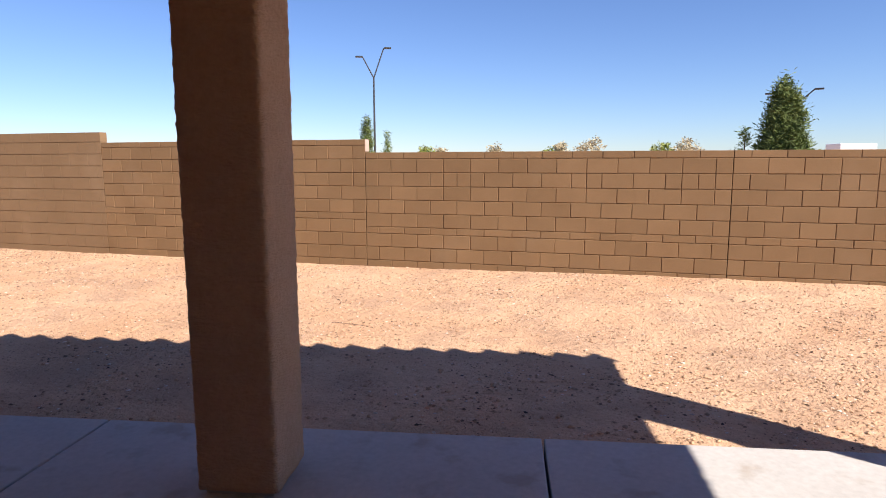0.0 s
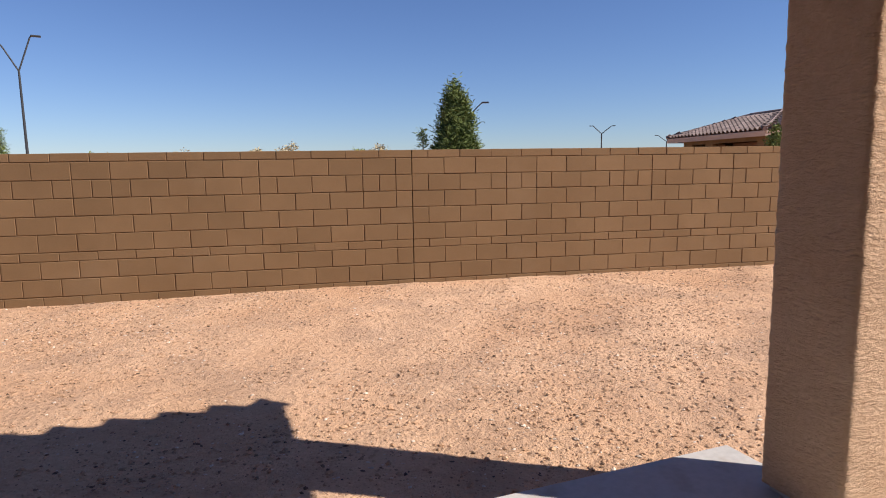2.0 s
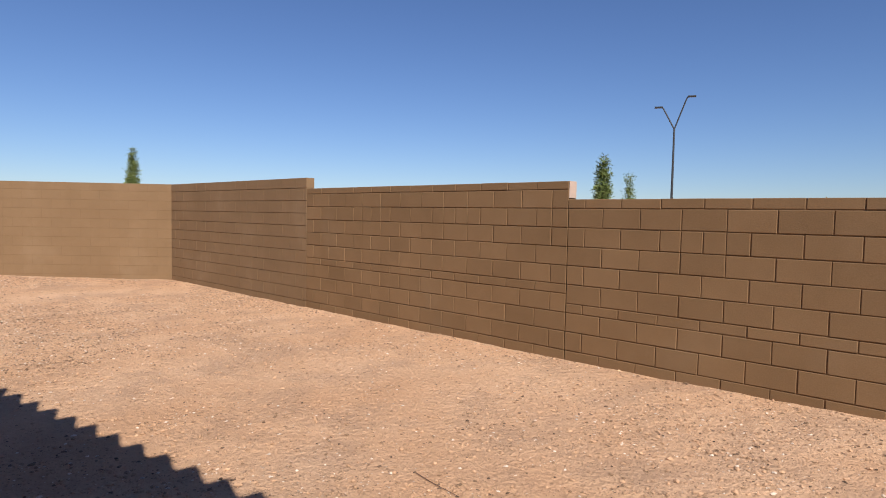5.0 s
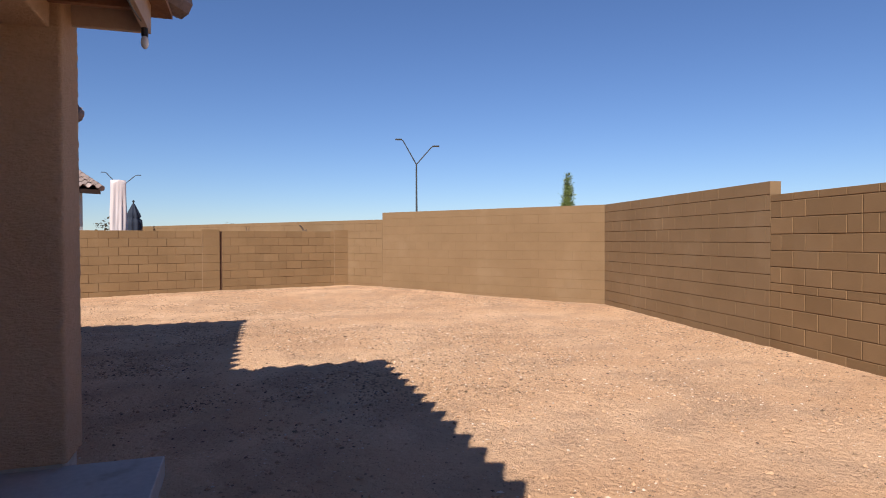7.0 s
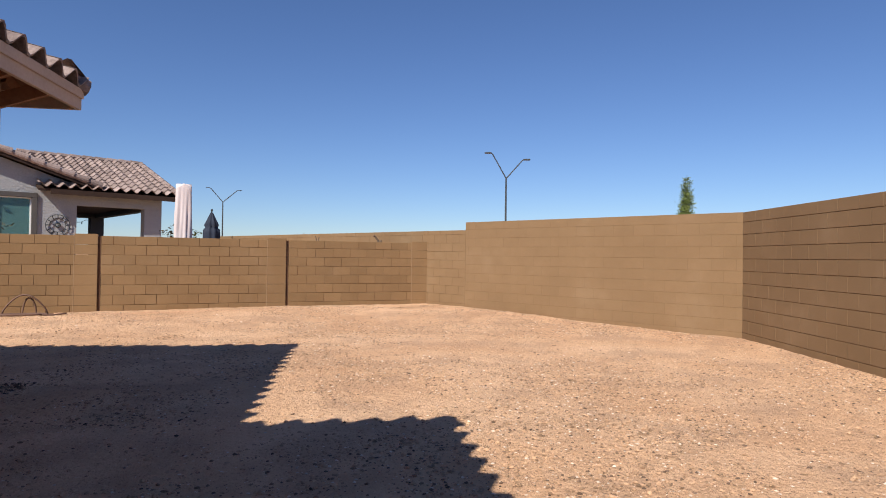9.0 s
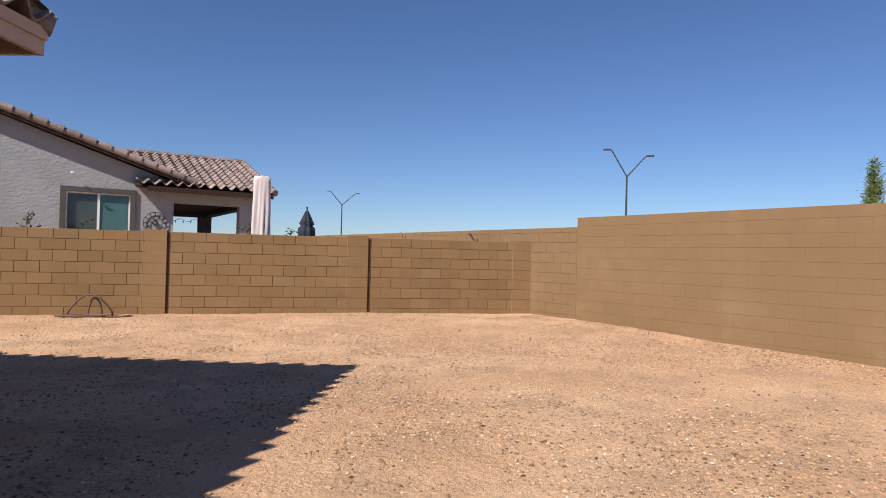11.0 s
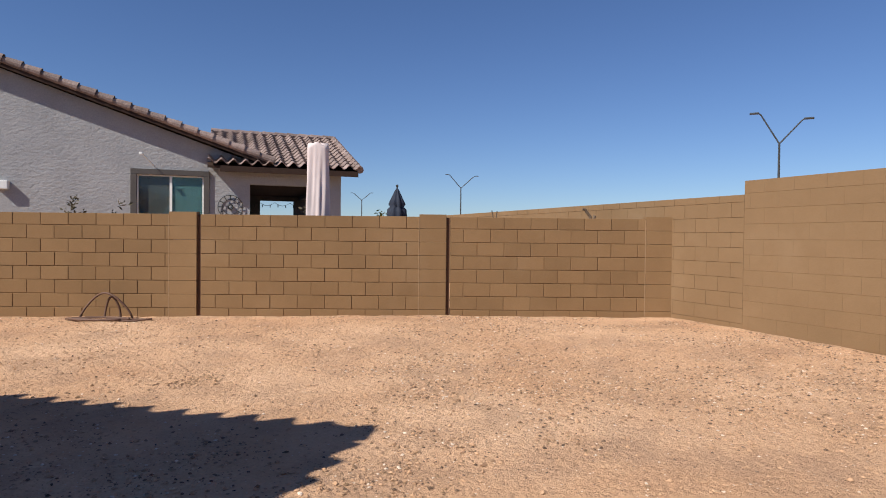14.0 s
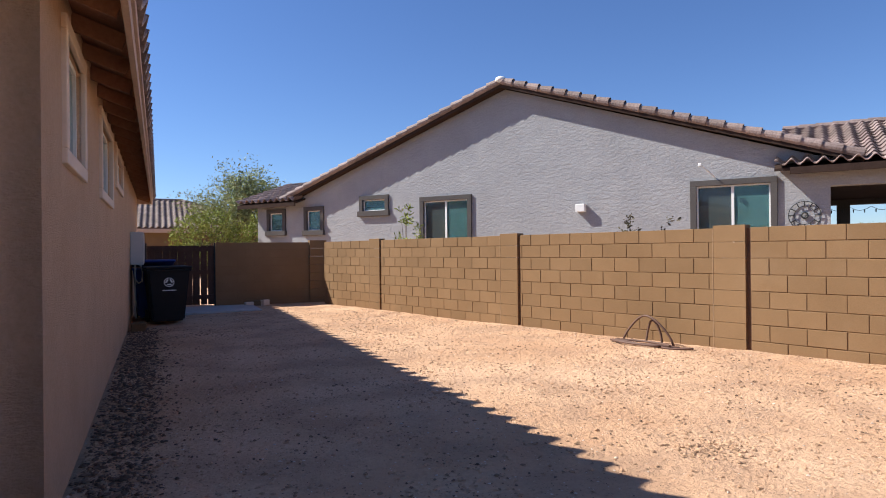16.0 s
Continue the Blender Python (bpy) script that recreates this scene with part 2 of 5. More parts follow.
# ---- mesh helpers ----
def box(bm, x0, x1, y0, y1, z0, z1, bevel=0.0, m=None):
    got = bmesh.ops.create_cube(bm, size=1.0)
    vs = got["verts"]
    bmesh.ops.transform(bm, matrix=Matrix.LocRotScale(((x0 + x1) / 2, (y0 + y1) / 2, (z0 + z1) / 2), None, (abs(x1 - x0), abs(y1 - y0), abs(z1 - z0))), verts=vs)
    if bevel:
        es = list({e for v in vs for e in v.link_edges})
        made = bmesh.ops.bevel(bm, geom=es, offset=bevel, segments=2, affect="EDGES", profile=0.5)
        vs = list({v for f in made["faces"] for v in f.verts} | {v for v in vs if v.is_valid})
    if m is not None:
        bmesh.ops.transform(bm, matrix=m, verts=vs)
    return vs


def prism(bm, outline, y0, y1):
    """An outline in x and z, drawn out from y0 to y1."""
    a = [bm.verts.new((x, y0, z)) for x, z in outline]
    b = [bm.verts.new((x, y1, z)) for x, z in outline]
    n = len(outline)
    bm.faces.new(a)
    bm.faces.new(b[::-1])
    for i in range(n):
        bm.faces.new((a[i], b[i], b[(i + 1) % n], a[(i + 1) % n]))
    bmesh.ops.recalc_face_normals(bm, faces=bm.faces[:])


def tube(bm, pts, r0, r1=None, seg=8, cap=True):
    """A tapering round tube along points."""
    r1 = r0 if r1 is None else r1
    rings, n = [], len(pts)
    pts = [Vector(p) for p in pts]
    for i, p in enumerate(pts):
        d = (pts[min(i + 1, n - 1)] - pts[max(i - 1, 0)]).normalized()
        q = d.to_track_quat("Z", "Y")
        r = r0 + (r1 - r0) * i / max(1, n - 1)
        rings.append([bm.verts.new(p + q @ Vector((r * math.cos(2 * math.pi * k / seg), r * math.sin(2 * math.pi * k / seg), 0))) for k in range(seg)])
    for a, b in zip(rings, rings[1:]):
        for k in range(seg):
            bm.faces.new((a[k], a[(k + 1) % seg], b[(k + 1) % seg], b[k]))
    if cap:
        bm.faces.new(rings[0][::-1])
        bm.faces.new(rings[-1])


def mesh_of(name, bm, material, smooth=False):
    me = bpy.data.meshes.new(name)
    bm.to_mesh(me)
    bm.free()
    me.materials.append(material)
    if smooth:
        me.shade_smooth()
    return me


def part(name, bm, material, parent, label="", smooth=False):
    ob = new(name, mesh_of(name, bm, material, smooth))
    ob.parent = parent
    if label:
        tagged(ob, label)
    return ob


def boxpart(name, dims, material, parent, label="", bevel=0.0):
    bm = bmesh.new()
    box(bm, *dims, bevel=bevel)
    return part(name, bm, material, parent, label)


def thing(name, m, label, category, group="", kind=""):
    ob = new(name)
    ob.matrix_world = m
    return tagged(ob, label, category, group, kind)


def raw(name, verts, faces, material, smooth=False):
    me = bpy.data.meshes.new(name)
    me.from_pydata([tuple(v) for v in verts], [], [tuple(f) for f in faces])
    me.materials.append(material)
    if smooth:
        me.shade_smooth()
    return me


# ---- ground ----
def spaced(lo, hi, step, far):
    inner = list(np.arange(lo, hi + 1e-6, step))
    out, d = [], step
    p = hi
    while p < far:
        d *= 1.5
        p += d
        out.append(p)
    neg, d, p = [], step, lo
    while p > -far:
        d *= 1.5
        p -= d
        neg.append(p)
    return np.array(neg[::-1] + inner + out)


def ease(k):
    k = max(0.0, min(1.0, k))
    return k * k * (3 - 2 * k)


WALL_FOOT, WALL_RUN = Vector((-15.05, -5.37)), Vector((0.401, -0.916))
CORNER_FOOT, CORNER_RUN = Vector((-10.05, 0.0)), Vector((-0.680, -0.733))


def ground_z(x, y):
    """The graded yard: a shallow swale before the house, rising to the walls."""
    z = 0.012 * noise.noise((x * 0.5, y * 0.5, 3.1)) + 0.010 * noise.noise((x * 1.9, y * 1.9, 7.7)) + 0.008 * noise.noise((x * 4.6, y * 4.6, 1.7)) + 0.006 * noise.noise((x * 9.3, y * 9.3, 2.9))
    mid = -0.07 * ease((y + 20.5) / 4.0)
    p = Vector((x, y))
    w_north = ease((y + 3.6) / 3.6)
    t_north = -0.050 + 0.055 * ease((x - 0.5) / 3.5)
    rel = p - WALL_FOOT
    w_side = ease(1.0 - abs(rel.x * WALL_RUN.y - rel.y * WALL_RUN.x) / 4.0)
    t_side = 0.085 * (1.0 - ease(rel.dot(WALL_RUN) / 13.0)) + 0.005
    rel = p - CORNER_FOOT
    w_west = ease(1.0 - abs(rel.x * CORNER_RUN.y - rel.y * CORNER_RUN.x) / 3.0)
    t_west = -0.04 + 0.10 * ease(rel.dot(CORNER_RUN) / 6.0)
    total = w_north + w_side + w_west
    return z + mid * (1.0 - min(1.0, total)) + (w_north * t_north + w_side * t_side + w_west * t_west) / max(1.0, total)


gx, gy = spaced(-14.8, 10.4, 0.07, 4200), spaced(-21.2, 0.25, 0.07, 4200)
gverts = [(x, y, ground_z(x, y) if -40 < x < 40 and -50 < y < 40 else 0.0) for y in gy for x in gx]
nx = len(gx)
gfaces = [(j * nx + i, j * nx + i + 1, (j + 1) * nx + i + 1, (j + 1) * nx + i) for j in range(len(gy) - 1) for i in range(nx - 1)]
tagged(new("ground", raw("ground", gverts, gfaces, M_DIRT, True)), "bare tan desert dirt, graded flat and unplanted", "ground", kind="structure")


# ---- block walls ----
BL, BH, JT, TH = 0.4064, 0.2032, 0.010, 0.15
brick_data = {}


def brick_mesh(length, height, depth, joint, jointx):
    key = (round(length, 3), round(height, 3), depth, joint, jointx)
    if key not in brick_data:
        l, h, d, c = length - min(joint, jointx), height - joint, depth / 2, (0.0035 if jointx > 0.006 else 0.0015)
        v = []
        for y, k in ((-d, c), (-d + c, 0), (d - c, 0), (d, c)):
            v += [(k, y, k), (l - k, y, k), (l - k, y, h - k), (k, y, h - k)]
        f = [(0, 1, 2, 3), (15, 14, 13, 12)]
        for r in range(3):
            f += [(r * 4 + i, (r + 1) * 4 + i, (r + 1) * 4 + (i + 1) % 4, r * 4 + (i + 1) % 4) for i in range(4)]
        me = raw("brick", v, f, M_BLOCK if jointx > 0.006 else M_BLOCKP)
        bmx = bmesh.new()
        bmx.from_mesh(me)
        bmesh.ops.recalc_face_normals(bmx, faces=bmx.faces[:])
        bmx.to_mesh(me)
        bmx.free()
        brick_data[key] = me
    return brick_data[key]


def block_wall(name, p0, p1, lines, label, start=0.0, halves=(), joint=JT, depth=TH, shift=0, jointx=JT):
    """A wall from p0 to p1; lines: heights of its bed joints from the top down. start: where the bond begins."""
    p0, p1 = Vector((*p0, 0)), Vector((*p1, 0))
    d = (p1 - p0)
    length, ang = d.length, math.degrees(math.atan2(d.y, d.x))
    bm = bmesh.new()
    rec = 0.0065 if jointx > 0.006 else 0.005 if jointx > 0.003 else 0.002
    loose = 1.0 if jointx > 0.006 else 0.15
    box(bm, 0.004, length - 0.004, -depth / 2 + rec, depth / 2 - rec, -0.15, lines[0] - 0.006)
    ob = new(name, mesh_of(name, bm, M_MORTAR))
    ob.matrix_world = pose(p0.x, p0.y, 0, 0, 0, ang)
    tagged(ob, label, "block wall", kind="structure")
    for k, (zt, zb) in enumerate(zip(lines, lines[1:])):
        cuts = [0.0]
        off = (start + (BL / 2 if (k + shift) % 2 else 0.0)) % BL
        x = off if off > 0.03 else off + BL
        while x < length - 0.03:
            cuts.append(x)
            x += BL
        cuts.append(length)
        if k in halves:
            more = []
            for i, (a, b) in enumerate(zip(cuts, cuts[1:])):
                if b - a > 0.39 and i % 4 in (0, 3) and random.random() < 0.85:
                    more.append((a + b) / 2)
            cuts = sorted(cuts + more)
        for a, b in zip(cuts, cuts[1:]):
            br = new("brick", brick_mesh(b - a, zt - zb, depth, joint, jointx))
            br.parent = ob
            br.location = (a + min(joint, jointx) / 2 + loose * random.uniform(-0.002, 0.002), loose * random.uniform(-0.0022, 0.0022), zb + joint / 2 + loose * random.uniform(-0.0014, 0.0014))
            br.rotation_euler = (0, loose * random.uniform(-0.003, 0.003), loose * random.uniform(-0.004, 0.004))
    return ob


def courses(top, *heights):
    out = [top]
    for h in heights:
        out.append(out[-1] - h)
    return out


H2 = BH / 2
LOW = courses(1.68, H2, *[BH] * 5, H2, BH, BH, 0.15)
MID = courses(1.875, 0.094, *[BH] * 5, H2, *[BH] * 3, 0.15)
HIGH = courses(2.05, 0.17, *[BH] * 9, 0.15)
NBW = courses(1.87, H2, *[BH] * 8, 0.2)
BACK = "tan concrete block wall behind the bare yard"
block_wall("wall_north_1", (5.08, 0.075), (15.24, 0.075), LOW, BACK, 0.2032, (2,), shift=0)
block_wall("wall_north_2", (0.0, 0.075), (5.08, 0.075), LOW, BACK, 0.2032, (2,), shift=0)
block_wall("wall_north_3", (-4.877, 0.075), (0.0, 0.075), MID, BACK, 0.0, (2,), shift=0)
block_wall("wall_north_4", (-10.05, 0.075), (-4.877, 0.075), HIGH, BACK, 0.0, (), jointx=0.004)
CORNER, RET, S1 = Vector((-10.05, 0.0)), Vector((-14.19, -4.46)), Vector((-15.05, -5.37))
tdir = (RET - CORNER).normalized()
tout = Vector((tdir.y, -tdir.x)) * 0.075
block_wall("wall_west_1", CORNER + tout, RET + tout, HIGH, "tall tan concrete block wall closing the yard's corner", 0.1, (), joint=0.004, jointx=0.001)
block_wall("wall_west_2", RET + tout, RET + tout + tdir * 12.6, NBW, "tan concrete block wall running on behind the neighbour's yard", 0.0, (), joint=0.005, jointx=0.005)

# pale plate added on the raised stretch's end, its sunlight put into the colour
bm = bmesh.new()
box(bm, 0.001, 0.007, 0.006, 0.144, 1.69, 1.87, bevel=0.002)
end = new("trim", mesh_of("trim", bm, M_FASCIA))
tagged(end, "pale plate added as the sunlit end of the raised wall", "wall end", kind="structure")

# side wall with pilasters
SD = (Vector((-8.97, -19.26)) - S1).normalized()
SN = Vector((SD.y, -SD.x))
SIDE = courses(1.57, 0.185, *[BH] * 6, 0.26)
stops = [0.0, 3.43, 7.15, 10.97, 15.14, 17.62]
sang = math.degrees(math.atan2(SD.y, SD.x))


def at_side(s, off=0.0):
    return S1 + SD * s + SN * off


for i, (a, b) in enumerate(zip(stops, stops[1:])):
    # a pilaster stands past each joint, then the panel
    pa, pb = a + 0.41, b - 0.055
    if i == 4:
        pb = b
    block_wall("wall_side_%d" % (i + 1), at_side(pa, -0.075 + 0.15), at_side(pb, -0.075 + 0.15), SIDE, "tan concrete block garden wall beside the neighbour's house", 0.12 + 0.07 * i)
    bm = bmesh.new()
    z = 1.60
    for h in [0.215] + [BH] * 6 + [0.3]:
        box(bm, 0.0, 0.407, -0.078, 0.078, z - h + 0.004, z, bevel=0.003)
        z -= h
    pil = new("pilaster", mesh_of("pilaster", bm, M_BLOCK))
    q = at_side(a + 0.005, 0.075)
    pil.matrix_world = pose(q.x, q.y, 0, 0, 0, sang)
    tagged(pil, "tan concrete block pilaster set in the garden wall", "wall pilaster", "pilasters of the garden wall", "structure")
    # thin pale strip: the pilaster's sunlit edge put into colour
    bm = bmesh.new()
    box(bm, 0.404, 0.416, 0.0, 0.0815, -0.1, 1.552, bevel=0.002)
    st = new("trim", mesh_of("trim", bm, M_SUNLIT_EDGE))
    st.matrix_world = pose(q.x, q.y, 0, 0, 0, sang)
    tagged(st, "pale strip painted as the wall pilaster's sunlit edge", "wall joint", kind="structure")
    bm = bmesh.new()
    box(bm, *((-0.055, 0.0, -0.06, 0.04) if i else (-0.022, 0.0, -0.06, 0.060)), -0.1, 1.555)
    jo = new("trim", mesh_of("trim", bm, M_SLOT))
    jo.matrix_world = pose(q.x, q.y, 0, 0, 0, sang)
    tagged(jo, "dark recessed movement joint between wall panels", "wall joint", kind="structure")


# ---- roofs ----
def tile_shape(width, length, amp=0.06, seg=8, under=True):
    """One barrel roof tile: a wave across, thick at its lower end."""
    v, f = [], []
    for j, y in enumerate((0.0, length)):
        for i in range(seg + 1):
            x = width * i / seg * 1.03
            z = amp * (1 + math.cos(2 * math.pi * i / seg - 0.6)) + (0.04 if j == 0 else 0.0)
            v.append((x, y, z))
    n = seg + 1
    f += [(i, i + 1, n + i + 1, n + i) for i in range(seg)]
    base = len(v)
    for i in range(seg + 1):
        x, y, z = v[i]
        v.append((x, y + 0.002, z - 0.022))
    f += [(base + i, base + i + 1, i + 1, i) for i in range(seg)]
    if under:
        for i in range(seg + 1):
            x, y, z = v[n + i]
            v.append((x, y, z - 0.022))
        b2 = base + n
        f += [(b2 + i, b2 + i + 1, base + i + 1, base + i) for i in range(seg)]
    return v, f


TW, TE = 0.30, 0.36
TILE_V, TILE_F = tile_shape(TW, TE + 0.05)
TILE_ME = raw("tile", TILE_V, TILE_F, M_TILE, False)
LITE_V, LITE_F = tile_shape(TW, TE + 0.05, seg=6, under=False)


def tile_plane(parent, origin, along, up, width, height, keep=None, pieces=0, joined_name="roof_tiles"):
    """Tiles a roof plane in its house's own axes: from origin along the eave and up the slope. The lowest rows are pieces."""
    ux, us = Vector(along).normalized(), Vector(up).normalized()
    nz = ux.cross(us)
    o = Vector(origin)
    rot = Matrix((ux, us, nz)).transposed().to_4x4()
    verts, faces = [], []
    lv = np.array(LITE_V)
    R = np.array(rot.to_3x3())
    for j in range(int(height / TE)):
        for i in range(int(width / TW)):
            a, b = i * TW, j * TE
            if keep and not keep(a + TW / 2, b + TE / 2):
                continue
            p = o + ux * a + us * b
            if j < pieces:
                t = new("tile", TILE_ME)
                t.parent = parent
                t.matrix_local = Matrix.Translation(p + nz * random.uniform(0, 0.004)) @ rot @ pose(0, 0, 0, 0, 0, random.uniform(-0.7, 0.7))
            else:
                k = len(verts)
                verts += [tuple(q) for q in (lv @ R.T + np.array(p))]
                faces += [tuple(k + c for c in f) for f in LITE_F]
    if verts:
        ob = new(joined_name, raw(joined_name, verts, faces, M_TILEJ))
        ob.parent = parent
        tagged(ob, kind="stuff")


def deck(parent, corners, thick=0.03, material=None, name="roof_deck", label=""):
    """A thin board over the given corners."""
    bm = bmesh.new()
    top = [bm.verts.new(c) for c in corners]
    bot = [bm.verts.new((x, y, z - thick)) for x, y, z in corners]
    bm.faces.new(top)
    bm.faces.new(bot[::-1])
    for i in range(len(corners)):
        k = (i + 1) % len(corners)
        bm.faces.new((top[i], bot[i], bot[k], top[k]))
    bmesh.ops.recalc_face_normals(bm, faces=bm.faces[:])
    return part(name, bm, material or M_WOOD, parent, label)


def wall_boxes(bm, length, height, y0, y1, holes, z0=0.0):
    """The skin of a wall along x with rectangular holes (x0, x1, z0, z1)."""
    xs = sorted({0.0, length, *[h[0] for h in holes], *[h[1] for h in holes]})
    zs = sorted({z0, height, *[h[2] for h in holes], *[h[3] for h in holes]})

    def solid(i, k):
        if not (0 <= i < len(xs) - 1 and 0 <= k < len(zs) - 1):
            return False
        x, z = (xs[i] + xs[i + 1]) / 2, (zs[k] + zs[k + 1]) / 2
        return not any(h[0] < x < h[1] and h[2] < z < h[3] for h in holes)

    made = []

    def quad(*pts):
        vs = [bm.verts.new(p) for p in pts]
        made.extend(vs)
        bm.faces.new(vs)

    for i in range(len(xs) - 1):
        for k in range(len(zs) - 1):
            if not solid(i, k):
                continue
            a, b, c, d = xs[i], xs[i + 1], zs[k], zs[k + 1]
            quad((a, y0, c), (b, y0, c), (b, y0, d), (a, y0, d))
            quad((b, y1, c), (a, y1, c), (a, y1, d), (b, y1, d))
            if not solid(i - 1, k):
                quad((a, y1, c), (a, y0, c), (a, y0, d), (a, y1, d))
            if not solid(i + 1, k):
                quad((b, y0, c), (b, y1, c), (b, y1, d), (b, y0, d))
            if not solid(i, k - 1):
                quad((a, y1, c), (b, y1, c), (b, y0, c), (a, y0, c))
            if not solid(i, k + 1):
                quad((a, y0, d), (b, y0, d), (b, y1, d), (a, y1, d))
    bmesh.ops.remove_doubles(bm, verts=made, dist=1e-5)


SLOPE = 0.335
HYP = math.hypot(1, SLOPE)


def hip_roof(parent, x0, x1, y0, y1, z, pieces=(0, 0, 0, 0), deep=99.0):
    """Four tiled planes over an eave rectangle (south, east, north, west), with decks under them."""
    w, d = x1 - x0, y1 - y0
    h = min(w, d) / 2
    h = min(h, deep)
    zt = z + h * SLOPE
    sides = [((x0, y0, z), (1, 0, 0), (0, 1, SLOPE), w), ((x1, y0, z), (0, 1, 0), (-1, 0, SLOPE), d),
             ((x1, y1, z), (-1, 0, 0), (0, -1, SLOPE), w), ((x0, y1, z), (0, -1, 0), (1, 0, SLOPE), d)]
    for (o, al, up, wid), pc in zip(sides, pieces):
        tile_plane(parent, Vector(o) + Vector((0, 0, 0.01)), al, up, wid, h * HYP, lambda a, b, wid=wid: b / HYP - 0.1 < a < wid - b / HYP + 0.1, pc)
        A, U = Vector(al), Vector(up)
        o = Vector(o) + U * 0.05
        deck(parent, [o + A * 0.05, o + A * (wid - 0.05), o + A * (wid - h) + U * (h - 0.05), o + A * h + U * (h - 0.05)])
    cap_bm = bmesh.new()
    for sx, sy, tx, ty in ((x0, y0, x0 + h, y0 + h), (x1, y0, x1 - h, y0 + h), (x1, y1, x1 - h, y1 - h), (x0, y1, x0 + h, y1 - h)):
        n = max(2, int(h * 1.45 / 0.38))
        for i in range(n):
            a, b = i / n, (i + 1.15) / n
            tube(cap_bm, [(sx + (tx - sx) * k, sy + (ty - sy) * k, z + (zt - z) * k + 0.07) for k in (a, b)], 0.085, 0.075, 8)
    if d > w + 0.2:
        tube(cap_bm, [((x0 + x1) / 2, y0 + h, zt + 0.07), ((x0 + x1) / 2, y1 - h, zt + 0.07)], 0.085, 0.085, 8)
    elif w > d + 0.2:
        tube(cap_bm, [(x0 + h, (y0 + y1) / 2, zt + 0.07), (x1 - h, (y0 + y1) / 2, zt + 0.07)], 0.085, 0.085, 8)
    tagged(part("ridge_cap", cap_bm, M_TILEJ, parent, "rounded ridge and hip tiles"), kind="stuff")


def fascia(parent, x0, x1, y0, y1, z, inset, height, material, open_sides=()):
    for nm, dims in (("n", (x0 + inset, x1 - inset, y1 - inset - 0.04, y1 - inset, z - height, z)), ("s", (x0 + inset, x1 - inset, y0 + inset, y0 + inset + 0.04, z - height, z)),
                     ("e", (x1 - inset - 0.04, x1 - inset, y0 + inset + 0.042, y1 - inset - 0.042, z - height, z)), ("w", (x0 + inset, x0 + inset + 0.04, y0 + inset + 0.042, y1 - inset - 0.042, z - height, z))):
        if nm in open_sides:
            continue
        boxpart("fascia", dims, material, parent, bevel=0.004)
        a, b, c, d, e, f = dims
        k = 0.022
        boxpart("fascia_trim", (a - k * (nm == "w"), b + k * (nm == "e"), c - k * (nm == "s"), d + k * (nm == "n"), f - height * 0.42, f + 0.01), material, parent, bevel=0.004)


def window(parent, m, w, h, frame_mat, trim_mat, trim=0.13, sash=2, sill=False, label="", blind=True, proud=0.06):
    """A window in its own axes: x across, z up, outside towards -y, centred on its foot."""
    top = new("window")
    top.parent = parent
    top.matrix_local = m
    if label:
        tagged(top, label)
    bm = bmesh.new()
    for d in ((-w / 2 - trim, w / 2 + trim, -proud, 0.02, h, h + trim), (-w / 2 - trim, -w / 2, -proud, 0.02, 0, h), (w / 2, w / 2 + trim, -proud, 0.02, 0, h),
              (-w / 2 - trim - 0.04 * sill, w / 2 + trim + 0.04 * sill, -proud - 0.05 * sill, 0.02, -trim - 0.03 * sill, 0)):
        box(bm, *d, bevel=0.008)
    me = mesh_of("surround", bm, trim_mat)
    s = new("surround", me)
    s.parent = top
    bm = bmesh.new()
    f = 0.035
    for d in ((-w / 2, w / 2, 0.03, 0.08, 0, f), (-w / 2, w / 2, 0.03, 0.08, h - f, h), (-w / 2, -w / 2 + f, 0.03, 0.08, f, h - f), (w / 2 - f, w / 2, 0.03, 0.08, f, h - f)):
        box(bm, *d)
    if sash == 2:
        box(bm, -0.03, 0.03, 0.02, 0.075, f, h - f)
    fr = new("window_frame", mesh_of("window_frame", bm, frame_mat))
    fr.parent = top
    for i in range(sash):
        bm = bmesh.new()
        a = -w / 2 + f + i * (w - 2 * f) / sash
        box(bm, a, a + (w - 2 * f) / sash, 0.05, 0.056, f, h - f)
        pn = new("pane", mesh_of("pane", bm, m_glass_grey if i == 0 and sash == 2 else m_glass))
        pn.parent = top
    if blind:
        bm = bmesh.new()
        n = int((h - 0.1) / 0.05)
        x0 = 0.0 if sash == 2 else -w / 2 + f
        for i in range(n):
            box(bm, x0, w / 2 - f, 0.10, 0.135, f + i * 0.05, f + i * 0.05 + 0.038)
        bl = new("blind", mesh_of("blind", bm, M_BLIND))
        bl.parent = top
    bm = bmesh.new()
    box(bm, -w / 2 - 0.02, w / 2 + 0.02, 0.16, 0.18, -0.02, h + 0.02)
    bk = new("shade", mesh_of("shade", bm, M_BLIND if blind else M_DARK))
    bk.parent = top
    return top


# ---- the house ----
HA = 8.3
HM = pose(0, 0, 0, 0, 0, HA)
house = thing("house", HM, "single-storey tan stucco house with a tiled hip roof", "house")
WU, EU, NV, SV, PV = -6.69, 5.4, -8.14, -22.4, -10.2
ZE = 2.79
side_win = [(-9.83, -8.93, 1.93, 2.62), (-12.8, -11.35, 1.93, 2.62), (-15.1, -13.7, 2.26, 2.62)]
bm = bmesh.new()
wall_boxes(bm, NV - SV, 3.0, -0.2, 0.0, [(a - SV, b - SV, c, d) for a, b, c, d in side_win], z0=-0.03)
bmesh.ops.transform(bm, matrix=pose(WU, SV, 0, 0, 0, 90), verts=bm.verts[:])
